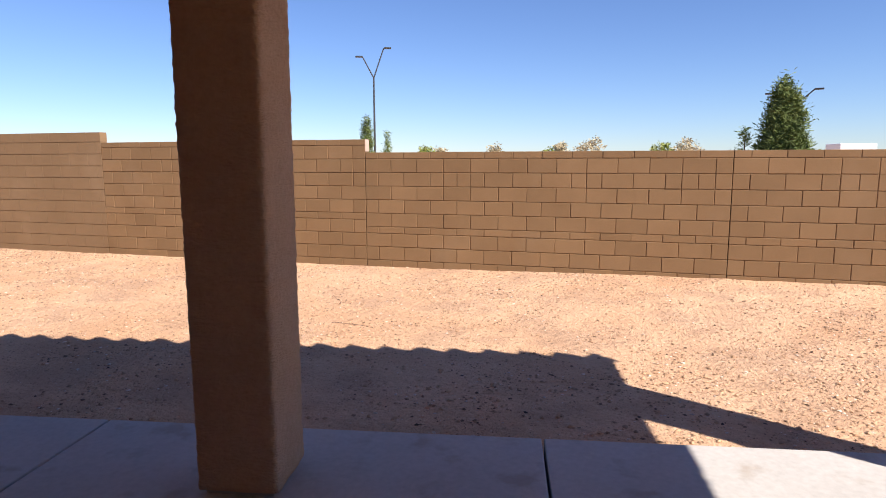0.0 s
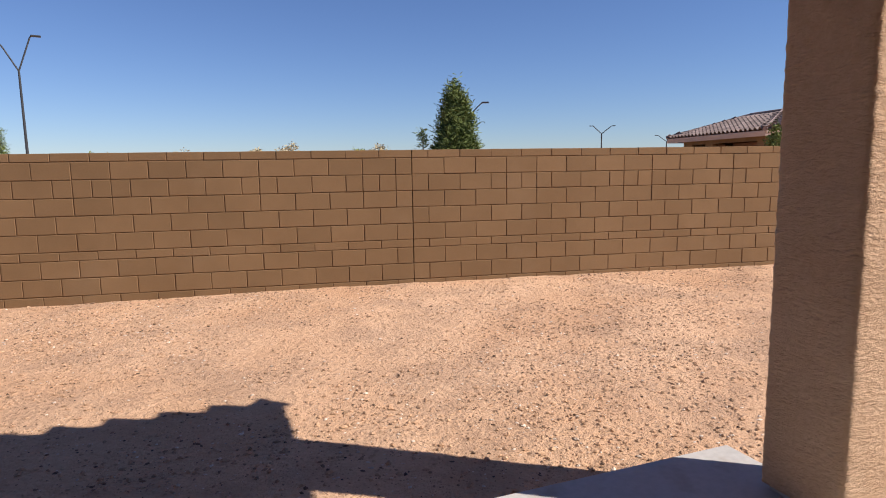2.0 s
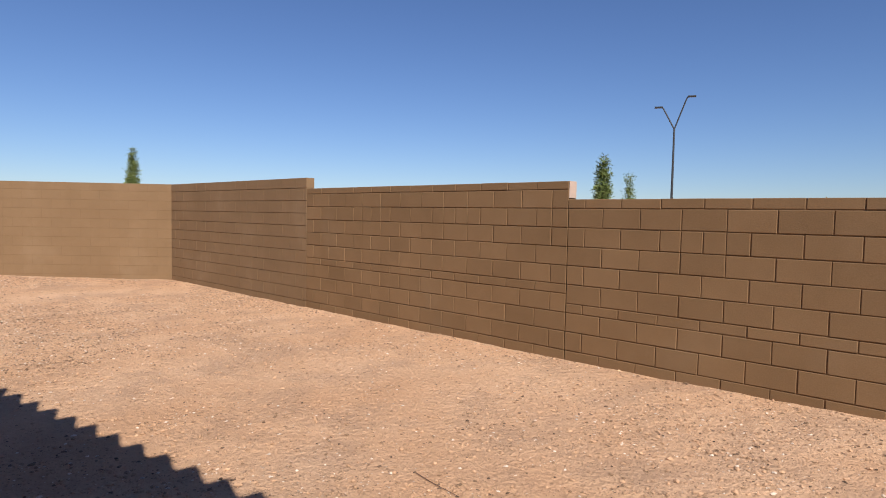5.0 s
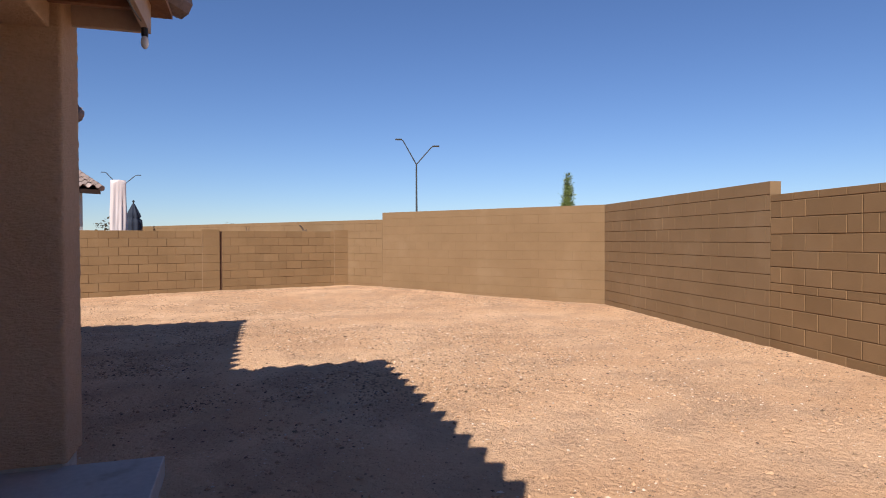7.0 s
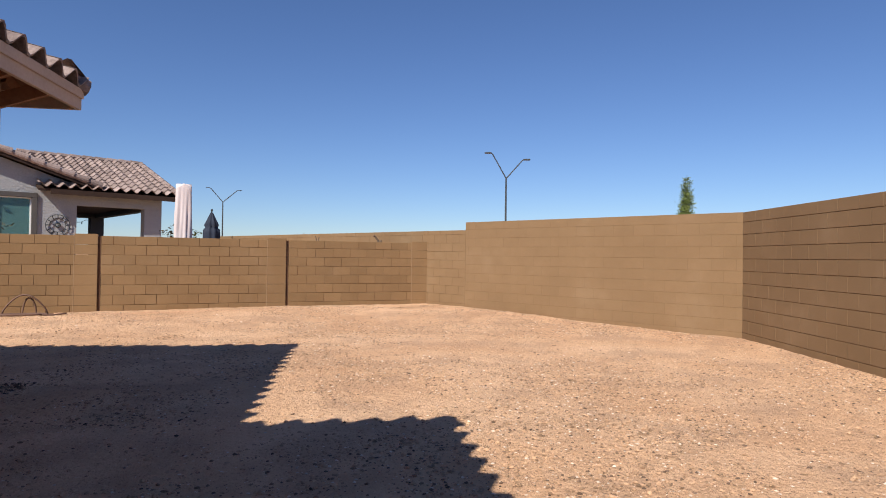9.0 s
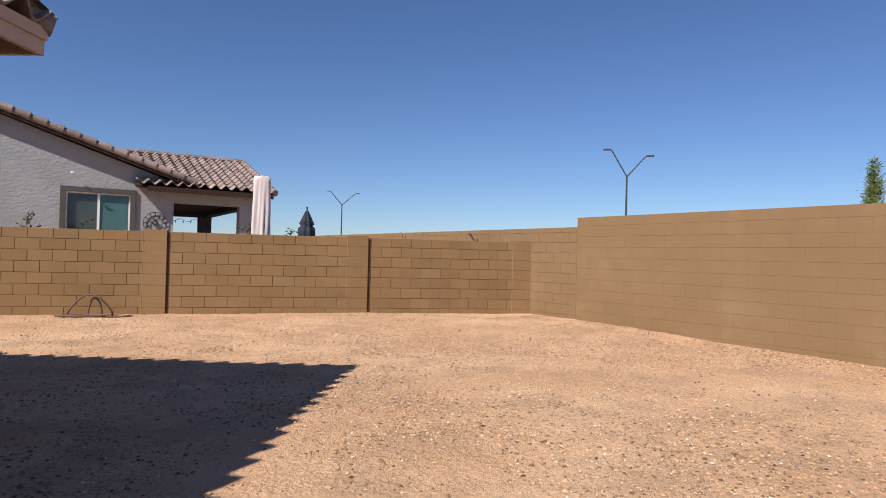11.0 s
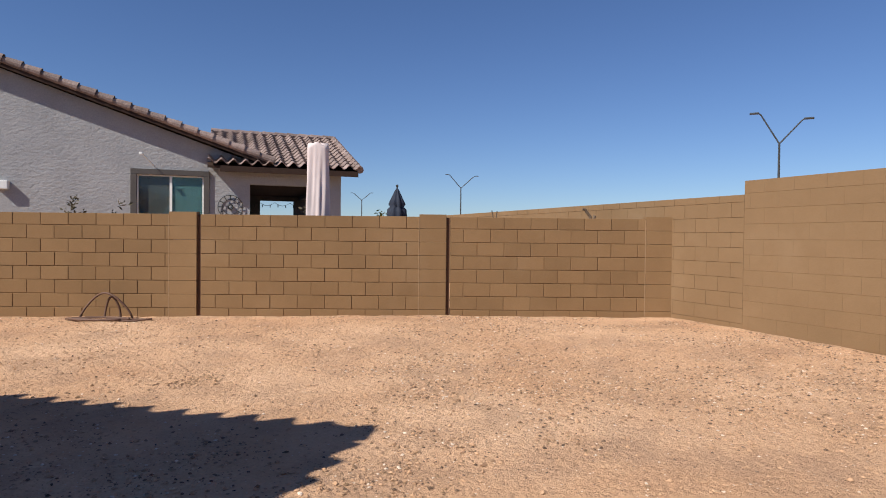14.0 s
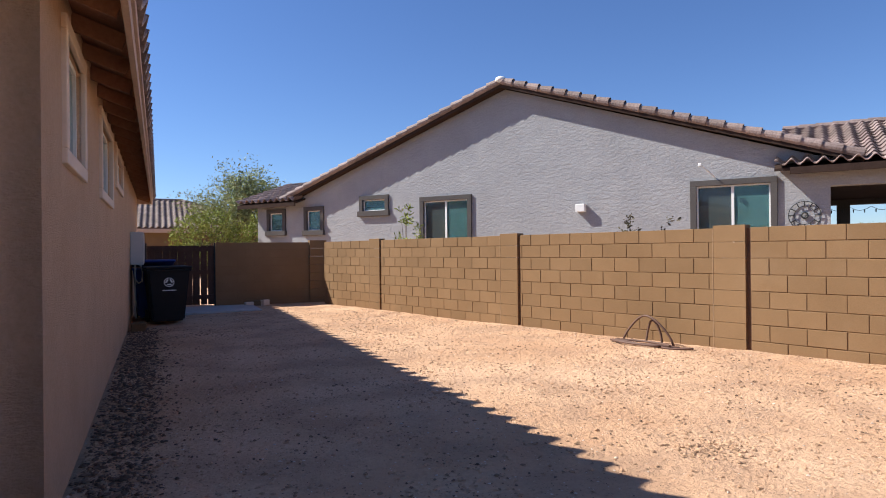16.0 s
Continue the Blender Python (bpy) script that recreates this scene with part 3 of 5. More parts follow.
part("wall", bm, M_STUCCO, house, "tan stucco side wall")
for a, b, c, d in side_win:
    window(house, pose(WU, (a + b) / 2, c, 0, 0, -90), b - a, d - c, M_WHITE, M_TRIM, 0.09, 1, blind=False, label="high side window with a pale raised surround", proud=0.03)
for dims in ((WU, -2.95, NV - 0.2, NV, -0.03, 3.0), (-3.15, -2.95, PV, NV - 0.2, -0.03, 3.0), (-3.15, 5.2, PV - 0.2, PV, 0.05, 3.0), (5.2, 5.4, PV, NV, -0.03, 3.0), (5.2, 5.4, SV, PV - 0.2, -0.03, 3.0), (WU + 0.2, EU, SV - 0.2, SV, -0.03, 3.0)):
    boxpart("wall", dims, M_STUCCO, house)
bm = bmesh.new()
box(bm, WU + 0.02, -3.0, SV + 0.02, NV - 0.03, -0.2, -0.03)
box(bm, -3.0, EU - 0.02, SV + 0.02, PV - 0.03, -0.2, -0.03)
part("footing", bm, M_MORTAR, house, "exposed concrete footing")
RX0, RX1, RY0, RY1 = -7.09, 5.60, -22.9, -7.57
hip_roof(house, RX0, RX1, RY0, RY1, ZE, (0, 0, 2, 2))
fascia(house, RX0, RX1, RY0, RY1, ZE + 0.03, 0.035, 0.19, M_FASCIA)
for i in range(25):
    v = -22.75 + i * 0.61
    bm = bmesh.new()
    box(bm, 0, 0.33, -0.022, 0.022, -0.11, 0.0)
    r = part("rafter", bm, M_WOOD, house)
    r.matrix_local = pose(RX0 + 0.08, v, ZE - 0.02, 0, -math.degrees(math.atan(SLOPE)), 0)
for i in range(20):
    u = -6.5 + i * 0.62
    if u < 5.4:
        bm = bmesh.new()
        box(bm, -0.022, 0.022, 0, 0.46, -0.13, 0.0)
        r = part("rafter", bm, M_WOOD, house)
        r.matrix_local = pose(u, RY1 - 0.08, ZE - 0.02, -math.degrees(math.atan(SLOPE)), 0, 180)

# covered patio
PX0, PX1, PY1, PZ = -2.90, 5.70, -5.85, 2.76
# the cover stands very slightly askew to the house
PTM = HM @ pose(1.4, PY1, 0, 0, 0, 0.9) @ pose(-1.4, -PY1, 0)
patio = thing("patio_cover", PTM, "tiled patio roof on square tan stucco columns", "patio cover")
tile_plane(patio, (PX1, PY1, PZ + 0.01), (-1, 0, 0), (0, -1, SLOPE), PX1 - PX0, 2.3 * HYP, lambda a, b: b / HYP - 0.1 < a < PX1 - PX0 - b / HYP + 0.1, 2)
tile_plane(patio, (PX0, PY1, PZ + 0.01), (0, -1, 0), (1, 0, SLOPE), 2.3, 1.6 * HYP, lambda a, b: b / HYP - 0.1 < a, 2)
tile_plane(patio, (PX1, PY1 - 2.3, PZ + 0.01), (0, 1, 0), (-1, 0, SLOPE), 2.3, 1.6 * HYP, lambda a, b: a < 2.3 - b / HYP + 0.1, 2)
ph = 2.3
deck(patio, [(PX0 + 0.06, PY1 - 0.06, PZ), (PX1 - 0.06, PY1 - 0.06, PZ), (PX1 - ph, PY1 - ph, PZ + ph * SLOPE - 0.03), (PX0 + ph, PY1 - ph, PZ + ph * SLOPE - 0.03)])
deck(patio, [(PX0 + 0.06, PY1 - 0.06, PZ), (PX0 + ph, PY1 - ph, PZ + ph * SLOPE - 0.03), (PX0 + 0.06, PY1 - ph, PZ)])
deck(patio, [(PX1 - 0.06, PY1 - 0.06, PZ), (PX1 - 0.06, PY1 - ph, PZ), (PX1 - ph, PY1 - ph, PZ + ph * SLOPE - 0.03)])
bm = bmesh.new()
for a, b in (((PX0, PY1, PZ), (PX0 + ph, PY1 - ph, PZ + ph * SLOPE)), ((PX1, PY1, PZ), (PX1 - ph, PY1 - ph, PZ + ph * SLOPE))):
    a, b = Vector(a), Vector(b)
    for i in range(8):
        tube(bm, [a.lerp(b, i / 8) + Vector((0, 0, 0.075)), a.lerp(b, (i + 1.15) / 8) + Vector((0, 0, 0.06))], 0.085, 0.075, 8)
zr, vr = PZ + ph * SLOPE, PY1 - ph
tube(bm, [(PX0 + ph, vr, zr + 0.075), (PX1 - ph, vr, zr + 0.075)], 0.085, 0.085, 8)
tagged(part("ridge_cap", bm, M_TILEJ, patio, "rounded hip and ridge tiles"), kind="stuff")
tile_plane(patio, (PX0 + 0.3, vr - 0.9, zr - 0.9 * SLOPE), (1, 0, 0), (0, 1, SLOPE), PX1 - PX0 - 0.6, 0.9 * HYP + 0.1, lambda a, b: ph - 0.3 - b * 0.2 - 0.8 < a < PX1 - PX0 - ph + 0.5, 0)
deck(patio, [(PX0 + 0.06, vr - 0.9, zr - 0.9 * SLOPE - 0.02), (PX1 - 0.06, vr - 0.9, zr - 0.9 * SLOPE - 0.02), (PX1 - ph, vr, zr - 0.03), (PX0 + ph, vr, zr - 0.03)])
FI = 0.17
for dims in ((PX0 + FI, PX1 - FI, PY1 - FI - 0.04, PY1 - FI, PZ - 0.17, PZ + 0.03), (PX0 + FI, PX0 + FI + 0.04, PY1 - 1.9, PY1 - FI - 0.042, PZ - 0.17, PZ + 0.03), (PX1 - FI - 0.04, PX1 - FI, PY1 - 1.9, PY1 - FI - 0.042, PZ - 0.17, PZ + 0.03)):
    boxpart("fascia", dims, M_FASCIA, patio, bevel=0.004)
for i in range(14):
    boxpart("rafter", (PX0 + 0.45 + i * 0.6, PX0 + 0.494 + i * 0.6, PY1 - 0.75, PY1 - FI - 0.045, PZ - 0.13, PZ - 0.005), M_WOOD, patio)
boxpart("patio_ceiling", (-2.95, 5.2, PV, -6.99, 2.62, 2.66), M_STUCCO, patio, "tan stucco patio ceiling")
front_beam = boxpart("beam", (-3.0, 5.15, -6.80, -6.48, 2.5, 2.88), M_STUCCO, patio, "tan stucco beam", bevel=0.012)
boxpart("beam", (-2.93, -2.56, -8.13, -6.99, 2.45, 2.61), M_STUCCO, patio, bevel=0.012)
boxpart("beam", (5.03, 5.39, -8.13, -6.99, 2.45, 2.61), M_STUCCO, patio, bevel=0.012)
COLS = [(-3.03, -6.80), (0.745, -6.67), (4.80, -6.67)]
PM = pose(0, 0, 0, 0, 0, 10.0)
front_beam.matrix_local = PTM.inverted() @ PM


def stucco_shaft(w, z0, z1, round_r=0.022, step=0.016):
    """A square shaft with soft corners and trowelled relief."""
    ring = []
    n = int((w - 2 * round_r) / step)
    for side in range(4):
        c, sn = math.cos(side * math.pi / 2), math.sin(side * math.pi / 2)
        pts = [(-w / 2 + round_r + (w - 2 * round_r) * i / n, -w / 2, 0.0, -1.0) for i in range(n + 1)]
        pts += [(w / 2 - round_r + round_r * math.sin(a), -w / 2 + round_r - round_r * math.cos(a), math.sin(a), -math.cos(a)) for a in (0.52, 1.05)]
        ring += [(x * c - y * sn, x * sn + y * c, a * c - b * sn, a * sn + b * c) for x, y, a, b in pts]
    rows = int((z1 - z0) / step)
    v, f = [], []
    for j in range(rows + 1):
        z = z0 + (z1 - z0) * j / rows
        for x, y, a, b in ring:
            h = noise.noise((x * 11, y * 11, z * 27)) + 0.7 * noise.noise((x * 24 + 5, y * 24, z * 60))
            k = 0.0055 * max(-0.25, h) + 0.0015 * noise.noise((x * 2, y * 2, z * 1.3))
            v.append((x + a * k + w / 2, y + b * k + w / 2, z))
    m = len(ring)
    for j in range(rows):
        f += [(j * m + i, j * m + (i + 1) % m, (j + 1) * m + (i + 1) % m, (j + 1) * m + i) for i in range(m)]
    f += [tuple(range(m))[::-1], tuple(range(rows * m, rows * m + m))]
    return raw("column_shaft", v, f, M_STUCCO, True)


SHAFT = stucco_shaft(0.375, 0.075, 2.80)
for u, v in COLS:
    col = new("column")
    col.parent = patio
    col.matrix_local = PTM.inverted() @ PM @ pose(u, v, 0)
    sh = new("column_shaft", SHAFT)
    sh.parent = col
    bm = bmesh.new()
    box(bm, 0.03, 0.345, 0.03, 0.345, -0.12, 0.08)
    ft = new("column_foot", mesh_of("column_foot", bm, M_SLAB))
    ft.parent = col

# patio slab: four bays with open joints
slab = thing("patio_slab", PM, "pale grey broom-finished concrete patio slab", "patio slab", kind="structure")
edges = [-2.72, -0.18, 2.33, 5.0]
for a, b in zip(edges, edges[1:]):
    for c, d in ((-10.3, -8.0), (-8.0, -5.92)):
        bm = bmesh.new()
        vs = box(bm, a + 0.007, b - 0.007, c + 0.007, d - 0.007, -0.18, 0.045, bevel=0.008)
        bmesh.ops.transform(bm, matrix=Matrix.Shear("XZ", 4, (0, 0)), verts=bm.verts[:])
        part("slab_panel", bm, M_SLAB, slab)

# bulbs on a cord under the patio eave
cord = thing("string_lights", PTM, "black cord of clear glass bulbs under the patio eave", "string lights")
bm = bmesh.new()
n = 60
tube(bm, [(-2.62 + 8.0 * i / n, PY1 - 0.19, PZ - 0.15 - 0.045 * abs(math.sin(i * math.pi / 7.5))) for i in range(n + 1)], 0.005, seg=5)
part("cord", bm, M_DARK, cord)
for i in range(9):
    u = -2.62 + i * 1.0
    bm = bmesh.new()
    tube(bm, [(u, PY1 - 0.19, PZ - 0.15), (u, PY1 - 0.19, PZ - 0.22)], 0.018, 0.02, 8)
    so = part("socket", bm, M_DARK, cord)
    bm = bmesh.new()
    bmesh.ops.create_uvsphere(bm, u_segments=10, v_segments=7, radius=0.027)
    bmesh.ops.transform(bm, matrix=Matrix.LocRotScale((u, PY1 - 0.19, PZ - 0.255), None, (0.85, 0.85, 1.5)), verts=bm.verts[:])
    b = new("bulb", mesh_of("bulb", bm, M_BULB, True))
    b.parent = so


# ---- side yard ----
gate_wall_v = -20.75
def hpt(u, v):
    return HM @ Vector((u, v, 0))


g0, g1 = hpt(-8.45, gate_wall_v), hpt(-10.75, gate_wall_v)
block_wall("wall_gate_1", (g0.x, g0.y), (g1.x, g1.y), SIDE, "tan concrete block wall beside the side gate", 0.1, joint=0.004, jointx=0.003)
k0, k1 = hpt(-6.9, gate_wall_v), hpt(-6.7, gate_wall_v)
block_wall("wall_gate_2", (k0.x, k0.y), (k1.x, k1.y), SIDE, "short tan block return between gate and house", 0.1)
bm = bmesh.new()
for i in range(8):
    box(bm, -0.22, 0.22, -0.11, 0.11, 1.62 - (i + 1) * 0.21 + 0.005, 1.62 - i * 0.21, bevel=0.004)
pl = new("pilaster", mesh_of("pilaster", bm, M_BLOCK))
q = hpt(-10.97, gate_wall_v + 0.02)
pl.matrix_world = pose(q.x, q.y, 0, 0, 0, HA)
tagged(pl, "tan block pilaster at the corner of the garden walls", "wall pilaster", "pilasters of the garden wall", "structure")

q = hpt(-7.68, gate_wall_v)
gate = thing("side_gate", pose(q.x, q.y, 0, 0, 0, HA), "dark brown closed side gate with upright boards", "gate")
for i in range(9):
    x = -0.74 + i * 0.164
    boxpart("board", (x, x + 0.161 - (0.022 if i in (0, 1) else 0), -0.02, 0.0, 0.06, 1.50), M_GATE, gate, bevel=0.004)
for z in (0.2, 0.8, 1.36):
    boxpart("rail", (-0.74, 0.74, 0.003, 0.04, z, z + 0.1), M_GATE, gate)
for x in (-0.78, 0.745):
    boxpart("gate_post", (x, x + 0.04, -0.03, 0.03, 0.0, 1.56), M_DARK, gate)
boxpart("latch", (-0.72, -0.6, -0.05, -0.022, 0.95, 1.0), M_DARK, gate, bevel=0.006)

q = hpt(-8.1, -19.5)
walkway = thing("walkway_slab", pose(q.x, q.y, 0, 0, 0, HA), "grey concrete walkway slab by the side gate", "walkway", kind="structure")
boxpart("slab_panel", (-1.2, 0.9, -1.15, 0.5, -0.05, 0.03), M_SLAB, walkway, bevel=0.008)


def wheelie_bin(m, body_mat, lid_mat, label, mark, lean):
    b = thing("wheelie_bin", m @ Matrix.Diagonal((1.12, 1.1, 1.06, 1)), label, "bin", "bins by the side gate")
    bm = bmesh.new()
    lo, hi, z0, z1 = (0.25, 0.29), (0.33, 0.38), 0.06, 0.98
    vs = [bm.verts.new((sx * w, sy * d, z)) for (w, d), z in ((lo, z0), (hi, z1)) for sx, sy in ((-1, -1), (1, -1), (1, 1), (-1, 1))]
    bm.faces.new(vs[3::-1])
    bm.faces.new(vs[4:])
    for i in range(4):
        bm.faces.new((vs[i], vs[(i + 1) % 4], vs[4 + (i + 1) % 4], vs[4 + i]))
    bmesh.ops.bevel(bm, geom=bm.edges[:], offset=0.03, segments=3, affect="EDGES")
    part("bin_body", bm, body_mat, b, smooth=False)
    boxpart("rim", (-0.35, 0.35, -0.40, 0.40, 0.95, 0.99), body_mat, b, bevel=0.012)
    bm = bmesh.new()
    box(bm, -0.36, 0.36, -0.03, 0.80, 0.0, 0.045, bevel=0.018)
    lid = part("lid", bm, lid_mat, b)
    lid.matrix_local = pose(0, -0.40, 0.995, lean, 0, 0)
    bm = bmesh.new()
    tube(bm, [(-0.30, -0.46, 0.9), (0.30, -0.46, 0.9)], 0.018)
    part("handle", bm, body_mat, b)
    for s in (-1, 1):
        bm = bmesh.new()
        tube(bm, [(s * 0.24, -0.31, 0.12), (s * 0.30, -0.31, 0.12)], 0.12, seg=20)
        part("wheel", bm, M_DARK, b)
    if mark:
        bm = bmesh.new()
        n = 24
        tube(bm, [(0.075 * math.cos(2 * math.pi * i / n), 0, 0.075 * math.sin(2 * math.pi * i / n)) for i in range(n + 1)], 0.007, seg=5, cap=False)
        for i in range(3):
            an = 2 * math.pi * i / 3 + 0.5
            box(bm, -0.012, 0.012, -0.006, 0.006, -0.035, 0.035, m=pose(0.04 * math.cos(an), 0, 0.04 * math.sin(an), 0, math.degrees(-an), 0))
        box(bm, -0.11, 0.11, -0.004, 0.004, -0.15, -0.135)
        mk = part("emblem", bm, M_WHITE, b, "white round moulded emblem")
        mk.matrix_local = pose(0.0, 0.372, 0.76, 4, 0, 0)
    return b


q = hpt(-7.32, -17.75)
wheelie_bin(pose(q.x, q.y, -0.03, 0, 0, HA + 6), M_BINB, M_BINB, "black plastic wheeled bin with a closed lid against the house", True, 0)
q = hpt(-7.08, -18.65)
wheelie_bin(pose(q.x, q.y, -0.02, 0, 0, HA + 3), M_BINBL, M_BINBL, "blue plastic wheeled bin with its lid ajar", False, 8)

q = hpt(WU, -18.15)
panel = thing("meter_box", pose(q.x, q.y, 0, 0, 0, HA - 90), "grey enamelled electrical meter box on the stucco wall", "meter box")
boxpart("box_body", (-0.2, 0.2, -0.235, -0.001, 1.10, 1.74), M_GREYBOX, panel, bevel=0.012)
boxpart("box_door", (-0.18, 0.18, -0.247, -0.237, 1.13, 1.70), M_GREYBOX, panel, bevel=0.004)
for i, x in enumerate((-0.12, 0.0, 0.12)):
    bm = bmesh.new()
    zz = (0.80, 0.05, 0.72)[i]
    pts = [(x, -0.08, 1.12), (x, -0.08, zz + 0.1), (x + 0.02, -0.09, zz)]
    if i != 1:
        pts += [(x + 0.02, -0.14, zz - 0.06), (x + 0.03, -0.2, zz - 0.02), (x + 0.03, -0.21, zz + 0.2), (x, -0.17, 1.10)]
    tube(bm, pts, 0.018, seg=8)
    part("conduit", bm, M_GREYBOX, panel)

# hose left in a coil by the side wall
HC = Vector((-11.42, -12.74, 0.0))
hose = thing("garden_hose", pose(HC.x, HC.y, ground_z(HC.x, HC.y), 0, 0, sang), "brown coil of stiff hose lying by the block wall", "hose")


def loop(name, pts):
    bm = bmesh.new()
    tube(bm, [(-x, -y, z) for x, y, z in pts], 0.0155, seg=7)
    part(name, bm, M_HOSE, hose, smooth=True)


loop("hose_arch", [(-0.46 + 0.74 * i / 24, 0.03 * math.sin(i * 0.3), 0.015 + 0.37 * math.sin(math.pi * i / 24) ** 0.75) for i in range(25)])
loop("hose_arch", [(-0.14 + 0.22 * (1 - math.cos(math.pi * i / 20)) / 2, 0.06 + 0.02 * math.sin(i * 0.4), 0.015 + 0.31 * math.sin(math.pi * i / 20)) for i in range(21)])
loop("hose_end", [(-0.55 + 1.15 * i / 16, -0.12 + 0.05 * math.sin(i * 0.45), 0.018 + 0.010 * math.sin(i * 0.9)) for i in range(17)])
loop("hose_end", [(-0.62 + 1.0 * i / 16, -0.05 - 0.10 * math.sin(i * 0.22), 0.02 + 0.008 * math.sin(i * 0.7)) for i in range(17)])
loop("hose_coil", [(-0.12 + 0.40 * math.cos(2 * math.pi * i / 30), -0.10 + 0.14 * math.sin(2 * math.pi * i / 30), 0.03) for i in range(28)])

# dry cut stems standing just behind the side wall
def dry_stem(s, runs, r):
    q = at_side(s, 0.24)
    d = thing("dry_stem", pose(q.x, q.y, 0, 0, 0, sang), "dry dark brown cut stem behind the garden wall", "plant")
    for pts in runs:
        bm = bmesh.new()
        tube(bm, pts, r, r * 0.8, 7)
        part("stalk", bm, M_BARK, d)


dry_stem(1.18, [[(0, 0, -0.02), (0, 0, 1.45), (0.02, 0, 1.60), (0.10, 0, 1.71), (0.14, 0, 1.72)], [(0, 0, 1.45), (-0.05, 0, 1.62)]], 0.027)
dry_stem(2.68, [[(0, 0, -0.02), (0.01, 0, 1.5), (0.05, 0, 1.68)], [(0, 0, 1.4), (-0.03, 0, 1.67)]], 0.011)

# ---- neighbour's house ----
NM = pose(-17.0, -17.5, 0, 0, 0, 132.0)
nb = thing("neighbour_house", NM, "grey stucco gabled house with brown barrel roof tiles", "house")
NWIN = [(-15.25, -14.6, 2.08, 2.72), (-13.42, -12.8, 2.06, 2.74), (-10.95, -10.05, 2.62, 2.98), (-8.58, -7.05, 1.3, 2.82), (-0.77, 0.80, 1.3, 2.78)]
bm = bmesh.new()
wall_boxes(bm, 17.85, 3.1, 0.0, 0.2, [(a + 15.9, b + 15.9, c, d) for a, b, c, d in NWIN])
bmesh.ops.transform(bm, matrix=pose(-15.9, 0, 0), verts=bm.verts[:])
part("wall", bm, M_NSTUCCO, nb, "rough grey stucco side wall")
bm = bmesh.new()
prism(bm, [(-14.2, 3.1), (2.35, 3.1), (-5.8, 5.86)], 0.0, 0.2)
part("gable", bm, M_NSTUCCO, nb, "rough grey stucco gable")
for i, (a, b, c, d) in enumerate(NWIN):
    window(nb, pose((a + b) / 2, 0, c), b - a, d - c, M_WHITE, M_NTRIM, 0.14, 2 if i > 2 else 1, sill=i < 3, label="white-framed window in a dark grey surround", blind=i != 2)
for dims in ((-15.9, -15.7, 0.2, 12, 0, 3.1), (1.75, 1.95, 0.2, 12, 0, 3.1), (-15.7, 1.75, 11.8, 12, 0, 3.1)):
    boxpart("wall", dims, M_NSTUCCO, nb)
OV = -0.32
for sgn, wid in ((1, 8.35), (-1, 8.6)):
    o = Vector((-5.8 + sgn * wid, 0, 5.98 - wid * SLOPE))
    if sgn > 0:
        tile_plane(nb, (o.x, OV + 0.1, o.z), (0, 1, 0), (-1, 0, SLOPE), 12.2, wid * HYP, None, 0)
    else:
        tile_plane(nb, (o.x, 12.3, o.z), (0, -1, 0), (1, 0, SLOPE), 12.2, wid * HYP, None, 0)
    deck(nb, [(o.x, OV + 0.04, o.z), (o.x, 12.2, o.z), (-5.8, 12.2, 5.98), (-5.8, OV + 0.04, 5.98)], 0.10, M_NFASCIA)
    deck(nb, [(o.x, OV, o.z - 0.02), (o.x, OV + 0.04, o.z - 0.02), (-5.8, OV + 0.04, 5.96), (-5.8, OV, 5.96)], 0.11, M_NFASCIA, "barge_board", "dark brown barge board")
    n = int(wid * HYP / 0.40)
    for i in range(n):
        a, b = i / n, (i + 1.1) / n
        bm = bmesh.new()
        tube(bm, [(o.x + (-5.8 - o.x) * k, OV + 0.03, o.z + (5.98 - o.z) * k + 0.045 + (0.022 if k == a else 0.0)) for k in (a, b)], 0.118, 0.086, 12, cap=False)
        part("rake_tile", bm, M_TILE, nb, smooth=False)
bm = bmesh.new()
bmesh.ops.create_uvsphere(bm, u_segments=10, v_segments=6, radius=0.13)
bmesh.ops.transform(bm, matrix=Matrix.LocRotScale((-5.8, OV + 0.03, 6.06), None, (1.3, 1.2, 0.8)), verts=bm.verts[:])
part("ridge_end", bm, M_WHITE, nb, "pale mortar at the ridge end", True)
# low eave at the street end
tile_plane(nb, (-16.55, -0.46, 3.06), (1, 0, 0), (0, 1, SLOPE), 3.0, 3.2, None, 9)
deck(nb, [(-16.5, -0.42, 3.05), (-13.5, -0.42, 3.05), (-13.5, 2.6, 4.05), (-16.5, 2.6, 4.05)], 0.05, M_NFASCIA)
boxpart("fascia", (-16.5, -13.6, -0.44, -0.40, 2.90, 3.05), M_NFASCIA, nb)
# patio wing
tile_plane(nb, (0.9, -0.46, 3.06), (1, 0, 0), (0, 1, SLOPE), 3.95, 4.5 * HYP, None, 13)
tile_plane(nb, (4.85, 8.5, 3.06), (-1, 0, 0), (0, -1, SLOPE), 3.95, 4.5 * HYP, None, 0)
deck(nb, [(0.9, -0.42, 3.04), (4.78, -0.42, 3.04), (4.78, 4.03, 4.53), (0.9, 4.03, 4.53)], 0.06, M_NFASCIA)
deck(nb, [(0.9, 8.46, 3.04), (4.78, 8.46, 3.04), (4.78, 4.03, 4.53), (0.9, 4.03, 4.53)], 0.06, M_NFASCIA)
boxpart("fascia", (1.2, 4.78, -0.45, -0.41, 2.90, 3.05), M_NFASCIA, nb, "dark brown fascia board")
runs = [[(0.9 + 0.395 * i, 4.03, 4.62), (0.9 + 0.395 * i + 0.43, 4.03, 4.605)] for i in range(10)]
